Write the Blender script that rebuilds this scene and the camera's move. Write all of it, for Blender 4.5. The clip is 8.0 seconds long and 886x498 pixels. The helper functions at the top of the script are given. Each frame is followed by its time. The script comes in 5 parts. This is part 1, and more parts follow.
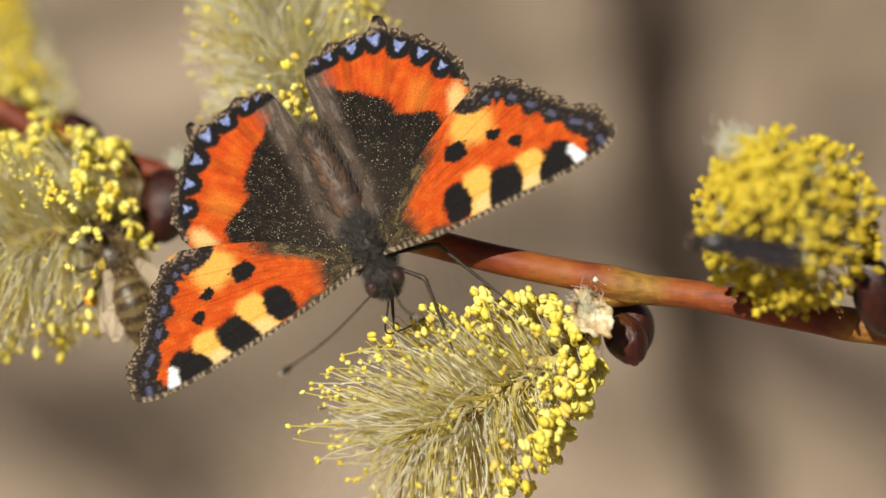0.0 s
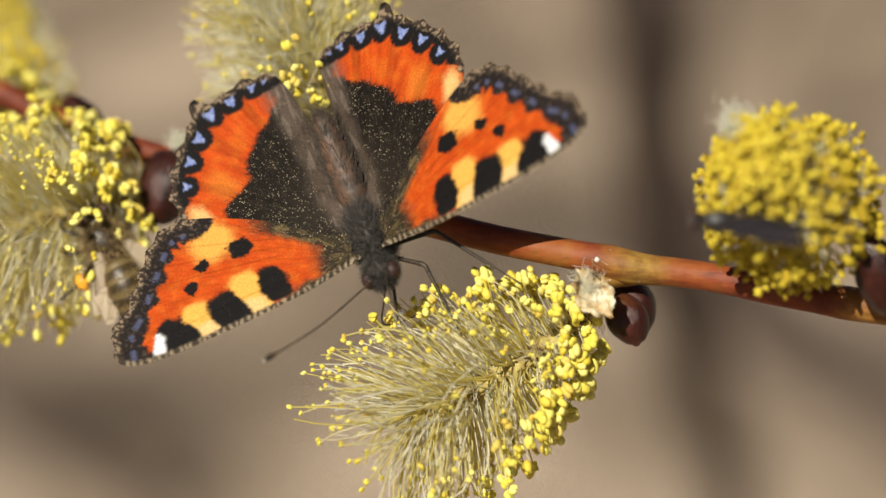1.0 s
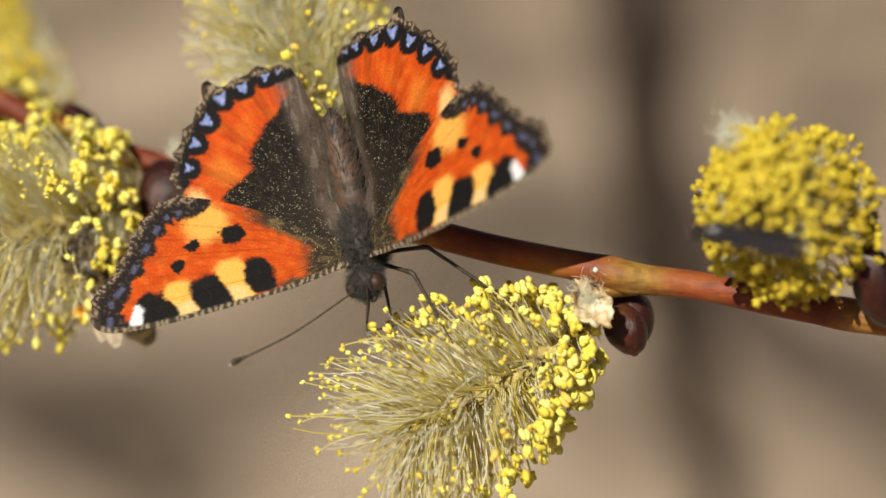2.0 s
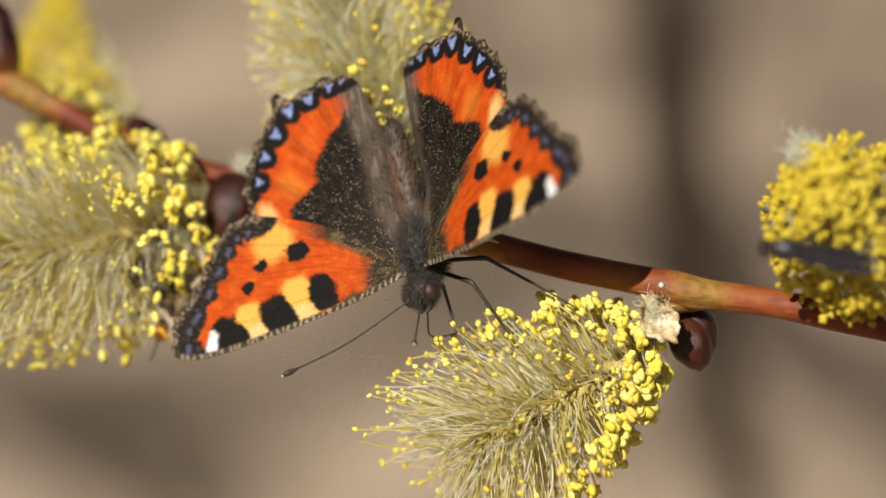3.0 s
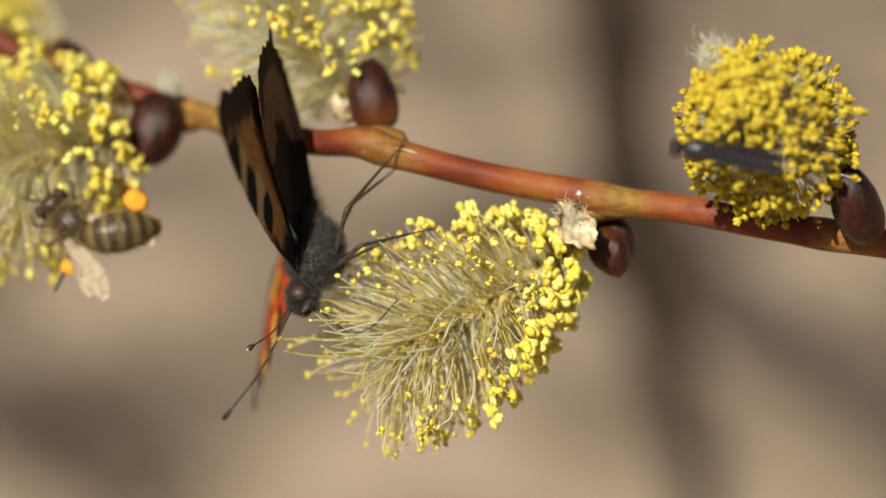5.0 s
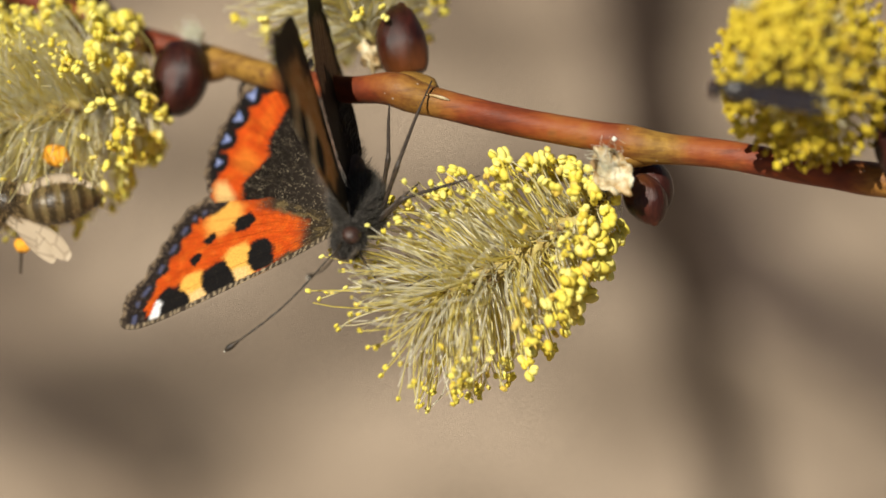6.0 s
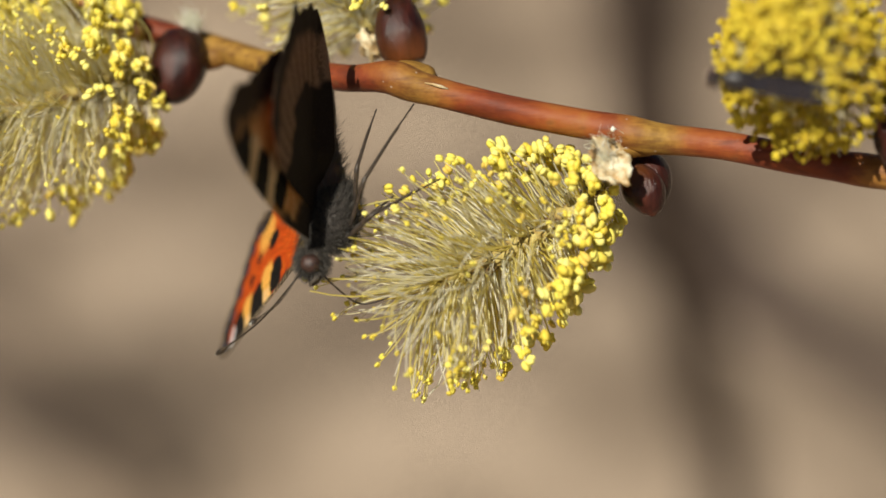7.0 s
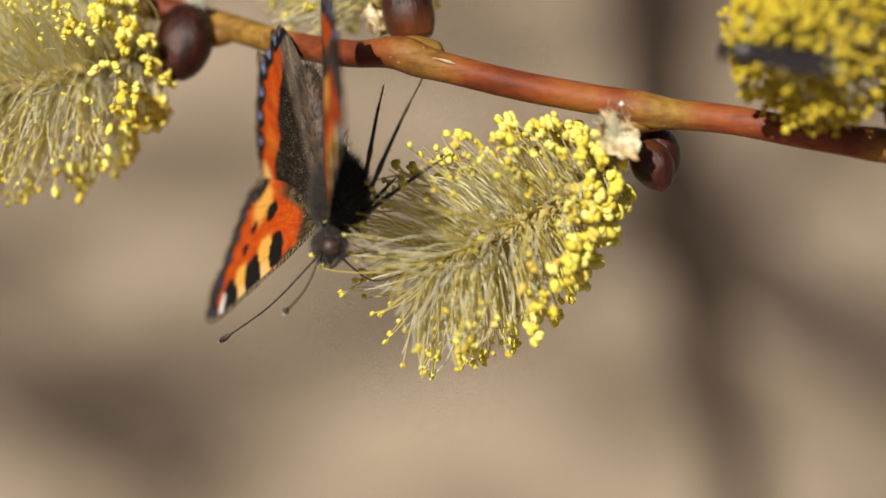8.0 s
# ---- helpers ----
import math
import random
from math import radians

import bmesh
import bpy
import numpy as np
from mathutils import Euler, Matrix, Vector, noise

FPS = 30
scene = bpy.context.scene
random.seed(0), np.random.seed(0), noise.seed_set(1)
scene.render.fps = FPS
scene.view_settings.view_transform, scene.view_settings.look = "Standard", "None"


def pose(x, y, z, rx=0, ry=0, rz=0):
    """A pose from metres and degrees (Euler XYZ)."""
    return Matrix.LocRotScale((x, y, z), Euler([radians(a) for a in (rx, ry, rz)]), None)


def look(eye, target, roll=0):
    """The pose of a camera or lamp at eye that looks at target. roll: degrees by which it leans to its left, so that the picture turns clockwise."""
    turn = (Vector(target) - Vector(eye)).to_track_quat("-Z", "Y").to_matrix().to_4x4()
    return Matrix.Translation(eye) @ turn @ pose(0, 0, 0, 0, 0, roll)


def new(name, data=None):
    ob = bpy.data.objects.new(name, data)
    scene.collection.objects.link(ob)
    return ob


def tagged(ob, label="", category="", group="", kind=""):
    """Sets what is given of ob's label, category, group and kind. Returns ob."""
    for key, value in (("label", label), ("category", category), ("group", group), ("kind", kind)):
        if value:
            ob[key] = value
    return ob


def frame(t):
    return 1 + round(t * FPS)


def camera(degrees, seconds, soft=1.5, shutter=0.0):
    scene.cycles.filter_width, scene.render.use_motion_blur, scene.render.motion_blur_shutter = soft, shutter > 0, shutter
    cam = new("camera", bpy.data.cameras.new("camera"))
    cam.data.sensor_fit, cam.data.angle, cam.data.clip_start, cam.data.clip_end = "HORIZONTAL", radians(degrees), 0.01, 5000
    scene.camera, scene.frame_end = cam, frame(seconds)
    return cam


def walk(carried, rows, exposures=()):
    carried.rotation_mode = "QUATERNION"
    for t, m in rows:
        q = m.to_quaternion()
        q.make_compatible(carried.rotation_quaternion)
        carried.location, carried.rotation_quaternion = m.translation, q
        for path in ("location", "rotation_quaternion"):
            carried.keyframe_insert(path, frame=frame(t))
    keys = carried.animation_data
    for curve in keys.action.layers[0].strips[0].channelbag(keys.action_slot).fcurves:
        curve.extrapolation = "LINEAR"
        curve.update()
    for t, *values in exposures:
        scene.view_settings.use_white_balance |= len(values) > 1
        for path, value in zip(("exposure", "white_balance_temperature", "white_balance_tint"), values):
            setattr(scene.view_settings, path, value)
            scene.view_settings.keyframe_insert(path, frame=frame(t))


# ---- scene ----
# Everything small is laid out in a frame that stands at the first eye: x right, y ahead, z up, in metres.
EYE, TILT = 1.15, -25.0
BASE = pose(0, 0, EYE, TILT, 0, 0)
MM = 0.001

cam = camera(17.48, 8.0, soft=1.5)
cam.data.dof.use_dof = True
cam.data.dof.focus_distance = 0.2440
cam.data.dof.aperture_fstop = 11.0
ROWS = [
    (0.0, 0.00000, 0.00000, 0.00000, 0.000, 0.000, 0.000),
    (0.5, -0.00040, 0.00026, -0.00084, -0.087, 0.002, 0.241),
    (1.0, -0.00053, 0.00043, -0.00139, -0.102, -0.064, 0.103),
    (1.2, -0.00053, 0.00043, -0.00139, -0.102, -0.064, 0.103),
    (2.3, -0.00234, -0.00096, 0.00025, -0.360, 0.007, -0.111),
    (2.5, -0.00392, -0.00154, 0.00106, -0.342, -0.142, -0.201),
    (3.0, -0.00566, -0.00147, 0.00007, 0.007, 0.075, -0.291),
    (3.5, -0.00573, -0.00137, -0.00058, 0.212, 0.045, -0.376),
    (4.0, -0.00520, -0.00319, -0.00346, -0.026, -0.008, -0.107),
    (4.5, -0.00396, -0.00515, -0.00312, -0.279, -0.388, 0.070),
    (5.0, -0.00257, -0.00516, -0.00797, -0.844, 0.153, 0.435),
    (5.2, -0.00275, -0.00432, -0.00890, -0.690, -0.262, 0.579),
    (6.3, -0.00264, 0.00210, -0.01090, -0.224, -0.139, 0.920),
    (6.5, -0.00298, 0.00128, -0.01077, -0.137, 0.048, 0.663),
    (7.0, -0.00284, 0.00175, -0.01252, -0.325, -0.008, 0.480),
    (7.5, -0.00299, 0.00217, -0.01341, -0.130, -0.000, 0.497),
    (8.0, -0.00276, 0.00309, -0.01429, -0.147, -0.064, 0.613),
]
walk(cam, [(t, BASE @ pose(x, y, z, 90 + pitch, roll, yaw)) for t, x, y, z, yaw, pitch, roll in ROWS])

# ---- daylight ----
SUN_WAY = (BASE.to_3x3() @ Vector((-0.36, -1.0, 0.43))).normalized()
world = bpy.data.worlds.new("daylight")
scene.world = world
world.use_nodes = True
wn = world.node_tree.nodes
sky = wn.new("ShaderNodeTexSky")
sky.sky_type = "NISHITA"
sky.sun_disc = False
sky.sun_elevation = math.asin(SUN_WAY.z)
sky.sun_rotation = math.atan2(SUN_WAY.x, SUN_WAY.y)
world.node_tree.links.new(sky.outputs[0], wn["Background"].inputs[0])
wn["Background"].inputs[1].default_value = 0.027
lamp = bpy.data.lights.new("sun", "SUN")
lamp.energy, lamp.angle, lamp.color = 5.3, radians(0.53), (1.0, 0.93, 0.80)
sun = new("sun", lamp)
sun.matrix_world = look((0, 0, 6), Vector((0, 0, 6)) - SUN_WAY)
scene.view_settings.exposure = 0.12

# ---- materials ----
def material(name, rough=0.6, metal=0.0):
    """A node material; returns it, its tree and its Principled node."""
    m = bpy.data.materials.new(name)
    m.use_nodes = True
    t = m.node_tree
    p = t.nodes["Principled BSDF"]
    p.inputs["Roughness"].default_value = rough
    p.inputs["Metallic"].default_value = metal
    return m, t, p


def coords(t, scale=1.0, kind="Object", stretch=(1, 1, 1), shift=(0, 0, 0)):
    tc = t.nodes.new("ShaderNodeTexCoord")
    mp = t.nodes.new("ShaderNodeMapping")
    mp.inputs["Location"].default_value = shift
    mp.inputs["Scale"].default_value = [scale * s for s in stretch]
    t.links.new(tc.outputs[kind], mp.inputs["Vector"])
    return mp.outputs["Vector"]


def grain(t, vec, scale, detail=4.0, rough=0.6, distortion=0.0):
    n = t.nodes.new("ShaderNodeTexNoise")
    n.inputs["Scale"].default_value = scale
    n.inputs["Detail"].default_value = detail
    n.inputs["Roughness"].default_value = rough
    n.inputs["Distortion"].default_value = distortion
    t.links.new(vec, n.inputs["Vector"])
    return n.outputs["Fac"]


def ramp(t, fac, stops):
    r = t.nodes.new("ShaderNodeValToRGB")
    e = r.color_ramp.elements
    while len(e) < len(stops):
        e.new(0.5)
    for k, (at, c) in enumerate(stops):
        e[k].position, e[k].color = at, (*c, 1)
    t.links.new(fac, r.inputs["Fac"])
    return r.outputs["Color"]


def blend(t, fac, a, b, how="MIX"):
    m = t.nodes.new("ShaderNodeMix")
    m.data_type, m.blend_type = "RGBA", how
    for sock, v in ((m.inputs[0], fac), (m.inputs[6], a), (m.inputs[7], b)):
        if hasattr(v, "is_output"):
            t.links.new(v, sock)
        elif isinstance(v, tuple):
            sock.default_value = (*v, 1)
        else:
            sock.default_value = v
    return m.outputs[2]


def relief(t, p, height, strength, distance):
    b = t.nodes.new("ShaderNodeBump")
    b.inputs["Strength"].default_value = strength
    b.inputs["Distance"].default_value = distance
    t.links.new(height, b.inputs["Height"])
    t.links.new(b.outputs["Normal"], p.inputs["Normal"])


def shine_through(m, t, p, colour, share):
    """Lets part of the light through a thin thing."""
    tr = t.nodes.new("ShaderNodeBsdfTranslucent")
    if hasattr(colour, "is_output"):
        t.links.new(colour, tr.inputs["Color"])
    else:
        tr.inputs["Color"].default_value = (*colour, 1)
    mx = t.nodes.new("ShaderNodeMixShader")
    mx.inputs[0].default_value = share
    t.links.new(p.outputs[0], mx.inputs[1])
    t.links.new(tr.outputs[0], mx.inputs[2])
    t.links.new(mx.outputs[0], t.nodes["Material Output"].inputs["Surface"])


def attribute(t, name):
    a = t.nodes.new("ShaderNodeAttribute")
    a.attribute_name = name
    return a


def chance(t):
    return t.nodes.new("ShaderNodeObjectInfo").outputs["Random"]


def island(t):
    return t.nodes.new("ShaderNodeNewGeometry").outputs["Random Per Island"]


def bark_material():
    m, t, p = material("bark", 0.5)
    v = coords(t)
    age = attribute(t, "node")
    fine = grain(t, v, 900, 5)
    broad = grain(t, v, 140, 4)
    red = ramp(t, broad, [(0.30, (0.085, 0.017, 0.009)), (0.46, (0.20, 0.042, 0.014)), (0.58, (0.28, 0.068, 0.018)), (0.74, (0.29, 0.095, 0.024))])
    olive = ramp(t, fine, [(0.3, (0.17, 0.085, 0.018)), (0.7, (0.35, 0.20, 0.04))])
    k = t.nodes.new("ShaderNodeMath")
    k.operation, k.use_clamp = "MULTIPLY_ADD", True
    t.links.new(broad, k.inputs[0])
    k.inputs[1].default_value = 1.6
    sub = t.nodes.new("ShaderNodeMath")
    sub.operation = "SUBTRACT"
    t.links.new(age.outputs["Fac"], sub.inputs[0])
    sub.inputs[1].default_value = 0.8
    t.links.new(sub.outputs[0], k.inputs[2])
    wood = blend(t, k.outputs[0], red, olive)
    # lenticels: small pale and dark freckles drawn out along the twig
    vor = t.nodes.new("ShaderNodeTexVoronoi")
    vor.inputs["Scale"].default_value = 620
    t.links.new(coords(t, 1.0, "Object", (0.5, 1, 1)), vor.inputs["Vector"])
    spot = ramp(t, vor.outputs["Distance"], [(0.10, (1, 1, 1)), (0.2, (0, 0, 0))])
    wood = blend(t, blend(t, 0.45, (0.0, 0.0, 0.0), spot), wood, (0.10, 0.045, 0.02))
    scuff = ramp(t, grain(t, v, 420, 8, 0.7), [(0.66, (0, 0, 0)), (0.74, (1, 1, 1))])
    half = blend(t, 0.22, (0.0, 0.0, 0.0), scuff)
    wood = blend(t, half, wood, (0.42, 0.33, 0.25))
    streak = ramp(t, grain(t, coords(t, 1.0, "Object", (0.10, 1, 1)), 1500, 5, 0.6), [(0.50, (0, 0, 0)), (0.66, (0.55, 0.55, 0.55))])
    wood = blend(t, streak, wood, (0.075, 0.020, 0.011))
    dots = t.nodes.new("ShaderNodeTexVoronoi")
    dots.inputs["Scale"].default_value = 1400
    t.links.new(v, dots.inputs["Vector"])
    dot = blend(t, 1.0, ramp(t, dots.outputs["Distance"], [(0.10, (1, 1, 1)), (0.2, (0, 0, 0))]), ramp(t, dots.outputs["Color"], [(0.80, (0, 0, 0)), (0.84, (0.6, 0.6, 0.6))]), "MULTIPLY")
    wood = blend(t, dot, wood, (0.45, 0.36, 0.28))
    t.links.new(wood, p.inputs["Base Color"])
    relief(t, p, grain(t, coords(t, 1.0, "Object", (0.35, 1, 1)), 1700, 7, 0.7), 0.45, 0.0002)
    p.inputs["Specular IOR Level"].default_value = 0.25
    return m


def bud_material():
    m, t, p = material("bud scale", 0.26)
    v = coords(t)
    c = ramp(t, grain(t, coords(t, 1, "Object", (1, 1, 0.3)), 620, 7, 0.6), [(0.34, (0.014, 0.005, 0.004)), (0.5, (0.028, 0.007, 0.005)), (0.64, (0.055, 0.013, 0.008)), (0.78, (0.12, 0.038, 0.02))])
    end = attribute(t, "node")
    c = blend(t, end.outputs["Fac"], c, (0.30, 0.10, 0.02))
    t.links.new(c, p.inputs["Base Color"])
    relief(t, p, grain(t, coords(t, 1, "Object", (1, 1, 0.35)), 1100, 7, 0.7), 0.7, 0.0003)
    p.inputs["Specular IOR Level"].default_value = 0.35
    return m


def filament_material(name, lo, mid, hi, share=0.35):
    m, t, p = material(name, 0.24)
    p.inputs["Specular IOR Level"].default_value = 0.55
    c = ramp(t, island(t), [(0.0, lo), (0.4, mid), (0.75, hi)])
    t.links.new(c, p.inputs["Base Color"])
    shine_through(m, t, p, c, share)
    return m


def anther_material(name, stops):
    m, t, p = material(name, 0.75)
    c = ramp(t, chance(t), stops)
    dust = grain(t, coords(t), 3.0, 6)
    c = blend(t, ramp(t, dust, [(0.4, (0, 0, 0)), (0.7, (0.3, 0.3, 0.3))]), c, (0.90, 0.80, 0.16))
    t.links.new(c, p.inputs["Base Color"])
    relief(t, p, grain(t, coords(t), 9.0, 5), 0.4, 0.00005)
    shine_through(m, t, p, c, 0.12)
    return m


def pollen_material(name, stops):
    m, t, p = material(name, 0.8)
    c = ramp(t, island(t), stops)
    t.links.new(c, p.inputs["Base Color"])
    relief(t, p, grain(t, coords(t), 9000, 4), 0.4, 0.00005)
    shine_through(m, t, p, c, 0.12)
    return m


def core_material():
    m, t, p = material("catkin axis", 0.8)
    v = coords(t)
    c = ramp(t, grain(t, v, 900, 5), [(0.34, (0.09, 0.045, 0.015)), (0.48, (0.30, 0.22, 0.06)), (0.7, (0.55, 0.48, 0.17))])
    t.links.new(c, p.inputs["Base Color"])
    relief(t, p, grain(t, v, 1600, 4), 0.8, 0.0004)
    return m


def scale_material():
    m, t, p = material("torn silky scale", 0.5)
    v = coords(t)
    c = ramp(t, grain(t, v, 420, 5), [(0.33, (0.24, 0.10, 0.03)), (0.44, (0.60, 0.43, 0.20)), (0.56, (0.84, 0.78, 0.56)), (0.7, (0.92, 0.89, 0.78))])
    t.links.new(c, p.inputs["Base Color"])
    shine_through(m, t, p, c, 0.3)
    relief(t, p, grain(t, v, 1200, 5), 0.5, 0.0003)
    return m


BARK, BUD = bark_material(), bud_material()
FILAMENT = filament_material("pale filament", (0.80, 0.69, 0.16), (0.93, 0.86, 0.40), (0.99, 0.97, 0.85), 0.60)
HAIR = filament_material("silver hair", (0.80, 0.79, 0.56), (0.90, 0.90, 0.74), (0.97, 0.97, 0.92), 0.35)
RIPE = [(0.0, (0.72, 0.56, 0.05)), (0.45, (0.81, 0.71, 0.10)), (0.85, (0.89, 0.84, 0.26)), (1.0, (0.70, 0.48, 0.07))]
YOUNG = [(0.0, (0.42, 0.28, 0.011)), (0.45, (0.60, 0.455, 0.022)), (0.85, (0.75, 0.61, 0.048)), (1.0, (0.36, 0.23, 0.012))]
ANTHER, POLLEN, CORE, SCALE = anther_material("pollen yellow", RIPE), pollen_material("pollen clumps", RIPE), core_material(), scale_material()
FRESH, FRESH_REST = anther_material("fresh dark yellow", YOUNG), pollen_material("fresh clumps", YOUNG)

# ---- building blocks ----
def mesh_of(name, verts, faces, mat, smooth=True, fields=None):
    me = bpy.data.meshes.new(name)
    me.from_pydata([tuple(map(float, v)) for v in verts], [], [tuple(map(int, f)) for f in faces])
    me.materials.append(mat)
    for key, values in (fields or {}).items():
        a = me.attributes.new(key, "FLOAT", "POINT")
        a.data.foreach_set("value", np.asarray(values, dtype=np.float32))
    me.polygons.foreach_set("use_smooth", [smooth] * len(me.polygons))
    me.update()
    return me


def part(name, me, parent, label="", kind=""):
    ob = new(name, me)
    ob.parent = parent
    return tagged(ob, label, "", "", kind)


def thing(name, at, label, category, group=""):
    """A top-level Empty at a place of the subject's frame (metres); its parts are laid out round that place."""
    ob = new(name)
    ob.empty_display_size = 0.005
    ob.matrix_world = BASE @ Matrix.Translation(at)
    return tagged(ob, label, category, group)


def unit(v):
    v = np.asarray(v, float)
    return v / max(np.linalg.norm(v), 1e-12)


def spline(points, n):
    """n points on a smooth curve through the given ones."""
    p = np.asarray(points, float)
    p = np.vstack([2 * p[0] - p[1], p, 2 * p[-1] - p[-2]])
    out = []
    for u in np.linspace(0, len(p) - 3 - 1e-9, n):
        i = int(u)
        f = u - i
        a, b, c, d = p[i:i + 4]
        out.append(0.5 * (2 * b + (c - a) * f + (2 * a - 5 * b + 4 * c - d) * f ** 2 + (3 * b - a - 3 * c + d) * f ** 3))
    return np.array(out)


def sweep(path, radii, sides, squash=None, wobble=None):
    """A closed tube along a path: vertices and faces."""
    path = np.asarray(path, float)
    n = len(path)
    tang = np.gradient(path, axis=0)
    up = np.array([0.13, -0.97, 0.21])
    verts, faces = [], []
    for i in range(n):
        t = unit(tang[i])
        a = unit(np.cross(t, up))
        b = np.cross(a, t)
        for k in range(sides):
            w = 2 * math.pi * k / sides
            r = radii[i] * (1 + (wobble(i, w) if wobble else 0))
            verts.append(path[i] + r * (math.cos(w) * a + math.sin(w) * b * (squash or 1)))
    for i in range(n - 1):
        for k in range(sides):
            k2 = (k + 1) % sides
            faces.append((i * sides + k, i * sides + k2, (i + 1) * sides + k2, (i + 1) * sides + k))
    faces.append(tuple(range(sides - 1, -1, -1)))
    faces.append(tuple((n - 1) * sides + k for k in range(sides)))
    return verts, faces


def strands(roots, mids, tips, r0, r1, steps=5):
    """Many thin three-sided hairs as one set of vertices and faces, made array-wise."""
    roots, mids, tips = (np.asarray(a, float) for a in (roots, mids, tips))
    n = len(roots)
    u = np.linspace(0, 1, steps)[None, :, None]
    path = (1 - u) ** 2 * roots[:, None] + 2 * u * (1 - u) * mids[:, None] + u ** 2 * tips[:, None]
    tang = np.gradient(path, axis=1)
    tang /= np.linalg.norm(tang, axis=2, keepdims=True) + 1e-12
    a = np.cross(tang, np.array([0.31, 0.52, 0.79]))
    a /= np.linalg.norm(a, axis=2, keepdims=True) + 1e-12
    b = np.cross(tang, a)
    r = (np.asarray(r0).reshape(-1, 1, 1) * (1 - u) + np.asarray(r1).reshape(-1, 1, 1) * u)
    rings = [path + r * (math.cos(w) * a + math.sin(w) * b) for w in (0, 2.094, 4.189)]
    verts = np.stack(rings, axis=2).reshape(-1, 3)
    faces = []
    base = np.arange(n) * steps * 3
    for s in range(steps - 1):
        for k in range(3):
            k2 = (k + 1) % 3
            faces.append(np.stack([base + s * 3 + k, base + s * 3 + k2, base + s * 3 + 3 + k2, base + s * 3 + 3 + k], 1))
    faces = np.concatenate(faces)
    return verts, faces, path


def strand_mesh(name, roots, mids, tips, r0, r1, mat, steps=5):
    v, f, _ = strands(roots, mids, tips, r0, r1, steps)
    me = bpy.data.meshes.new(name)
    me.vertices.add(len(v))
    me.vertices.foreach_set("co", v.astype(np.float32).ravel())
    me.loops.add(f.size)
    me.loops.foreach_set("vertex_index", f.astype(np.int32).ravel())
    me.polygons.add(len(f))
    me.polygons.foreach_set("loop_start", np.arange(0, f.size, 4, dtype=np.int32))
    me.polygons.foreach_set("use_smooth", [True] * len(f))
    me.materials.append(mat)
    me.update(calc_edges=True)
    me.validate()
    return me


def lobes(seed):
    """A ripe anther: two plump lobes side by side with a groove, about one unit long."""
    rnd = random.Random(seed)
    verts, faces = [], []
    for side in (-1, 1):
        at = len(verts)
        rings, sides = 4, 6
        fat, long_ = rnd.uniform(0.24, 0.31), rnd.uniform(0.40, 0.52)
        lean = rnd.uniform(-0.1, 0.1)
        verts.append((side * 0.18, 0, -long_))
        for i in range(1, rings):
            th = math.pi * i / rings
            for k in range(sides):
                w = 2 * math.pi * k / sides
                verts.append((side * 0.18 + fat * math.sin(th) * math.cos(w) + lean * math.cos(th), fat * 1.1 * math.sin(th) * math.sin(w), -long_ * math.cos(th)))
        verts.append((side * 0.18, 0, long_))
        end = len(verts) - 1
        for k in range(sides):
            k2 = (k + 1) % sides
            faces.append((at, at + 1 + k2, at + 1 + k))
            for i in range(rings - 2):
                o = at + 1 + i * sides
                faces.append((o + k, o + k2, o + sides + k2, o + sides + k))
            o = at + 1 + (rings - 2) * sides
            faces.append((o + k, o + k2, end))
    return np.array(verts), faces


LOBES = [lobes(k) for k in range(5)]
ANTHER_MESHES = [mesh_of("anther", v, f, mat) for mat in (ANTHER, FRESH) for v, f in LOBES]


# ---- the willow twig ----
def to_m(points):
    return np.asarray(points, float) * MM


STEM = [(62.0, 237.5, -11.6), (50.0, 239.5, -9.1), (39.5, 241.0, -7.25), (35.8, 241.5, -6.6), (29.35, 243.0, -5.5), (22.34, 244.5, -4.05), (16.2, 245.0, -3.3),
        (12.92, 245.3, -2.55), (4.45, 246.0, -0.84), (-2.92, 246.5, 1.08), (-5.87, 247.0, 2.08), (-9.92, 249.61, 2.25),
        (-15.65, 254.5, 3.5), (-20.0, 258.0, 5.0), (-24.71, 260.6, 6.5), (-29.6, 262.0, 8.0), (-35.4, 263.3, 10.2),
        (-40.08, 265.0, 12.44), (-46.03, 266.5, 15.44), (-56.95, 268.5, 18.82)]
NODES = [(14.9, 0.85, 0.35), (-5.0, 0.75, 0.45), (-22.5, 1.7, 0.1), (-19.0, 1.4, 0.0), (-32.0, 0.8, 0.25), (-45.0, 1.2, 0.4), (34.0, 0.6, 0.3)]
TWIG_AT = Vector((0.0365, 0.2435, -0.0071))
twig = thing("willow_twig", TWIG_AT, "red-brown willow twig with open yellow catkins and dark buds", "twig")


def stem():
    path = spline(STEM, 190) * MM - np.array(TWIG_AT)
    x = path[:, 0] / MM + TWIG_AT.x / MM
    radii, field = [], []
    for i, v in enumerate(x):
        swell = sum(k * math.exp(-((v - at) / 2.2) ** 2) for at, _, k in NODES)
        olive = max(w * math.exp(-((v - at - 1.2) / 2.5) ** 2) for at, w, _ in NODES)
        radii.append(1.17 * MM * (1 + 0.55 * swell) * (1.0 + 0.07 / (1 + math.exp(-(v + 4)))))
        field += [min(olive, 1)] * 20
    verts, faces = sweep(path, radii, 20, None, lambda i, w: 0.05 * noise.noise((i * 0.09, math.cos(w), math.sin(w))) + 0.015 * noise.noise((i * 0.8, 3 * math.cos(w), 3 * math.sin(w))))
    part("stem", mesh_of("stem", verts, faces, BARK, True, {"node": field}), twig, "smooth red-brown bark, olive at the nodes")


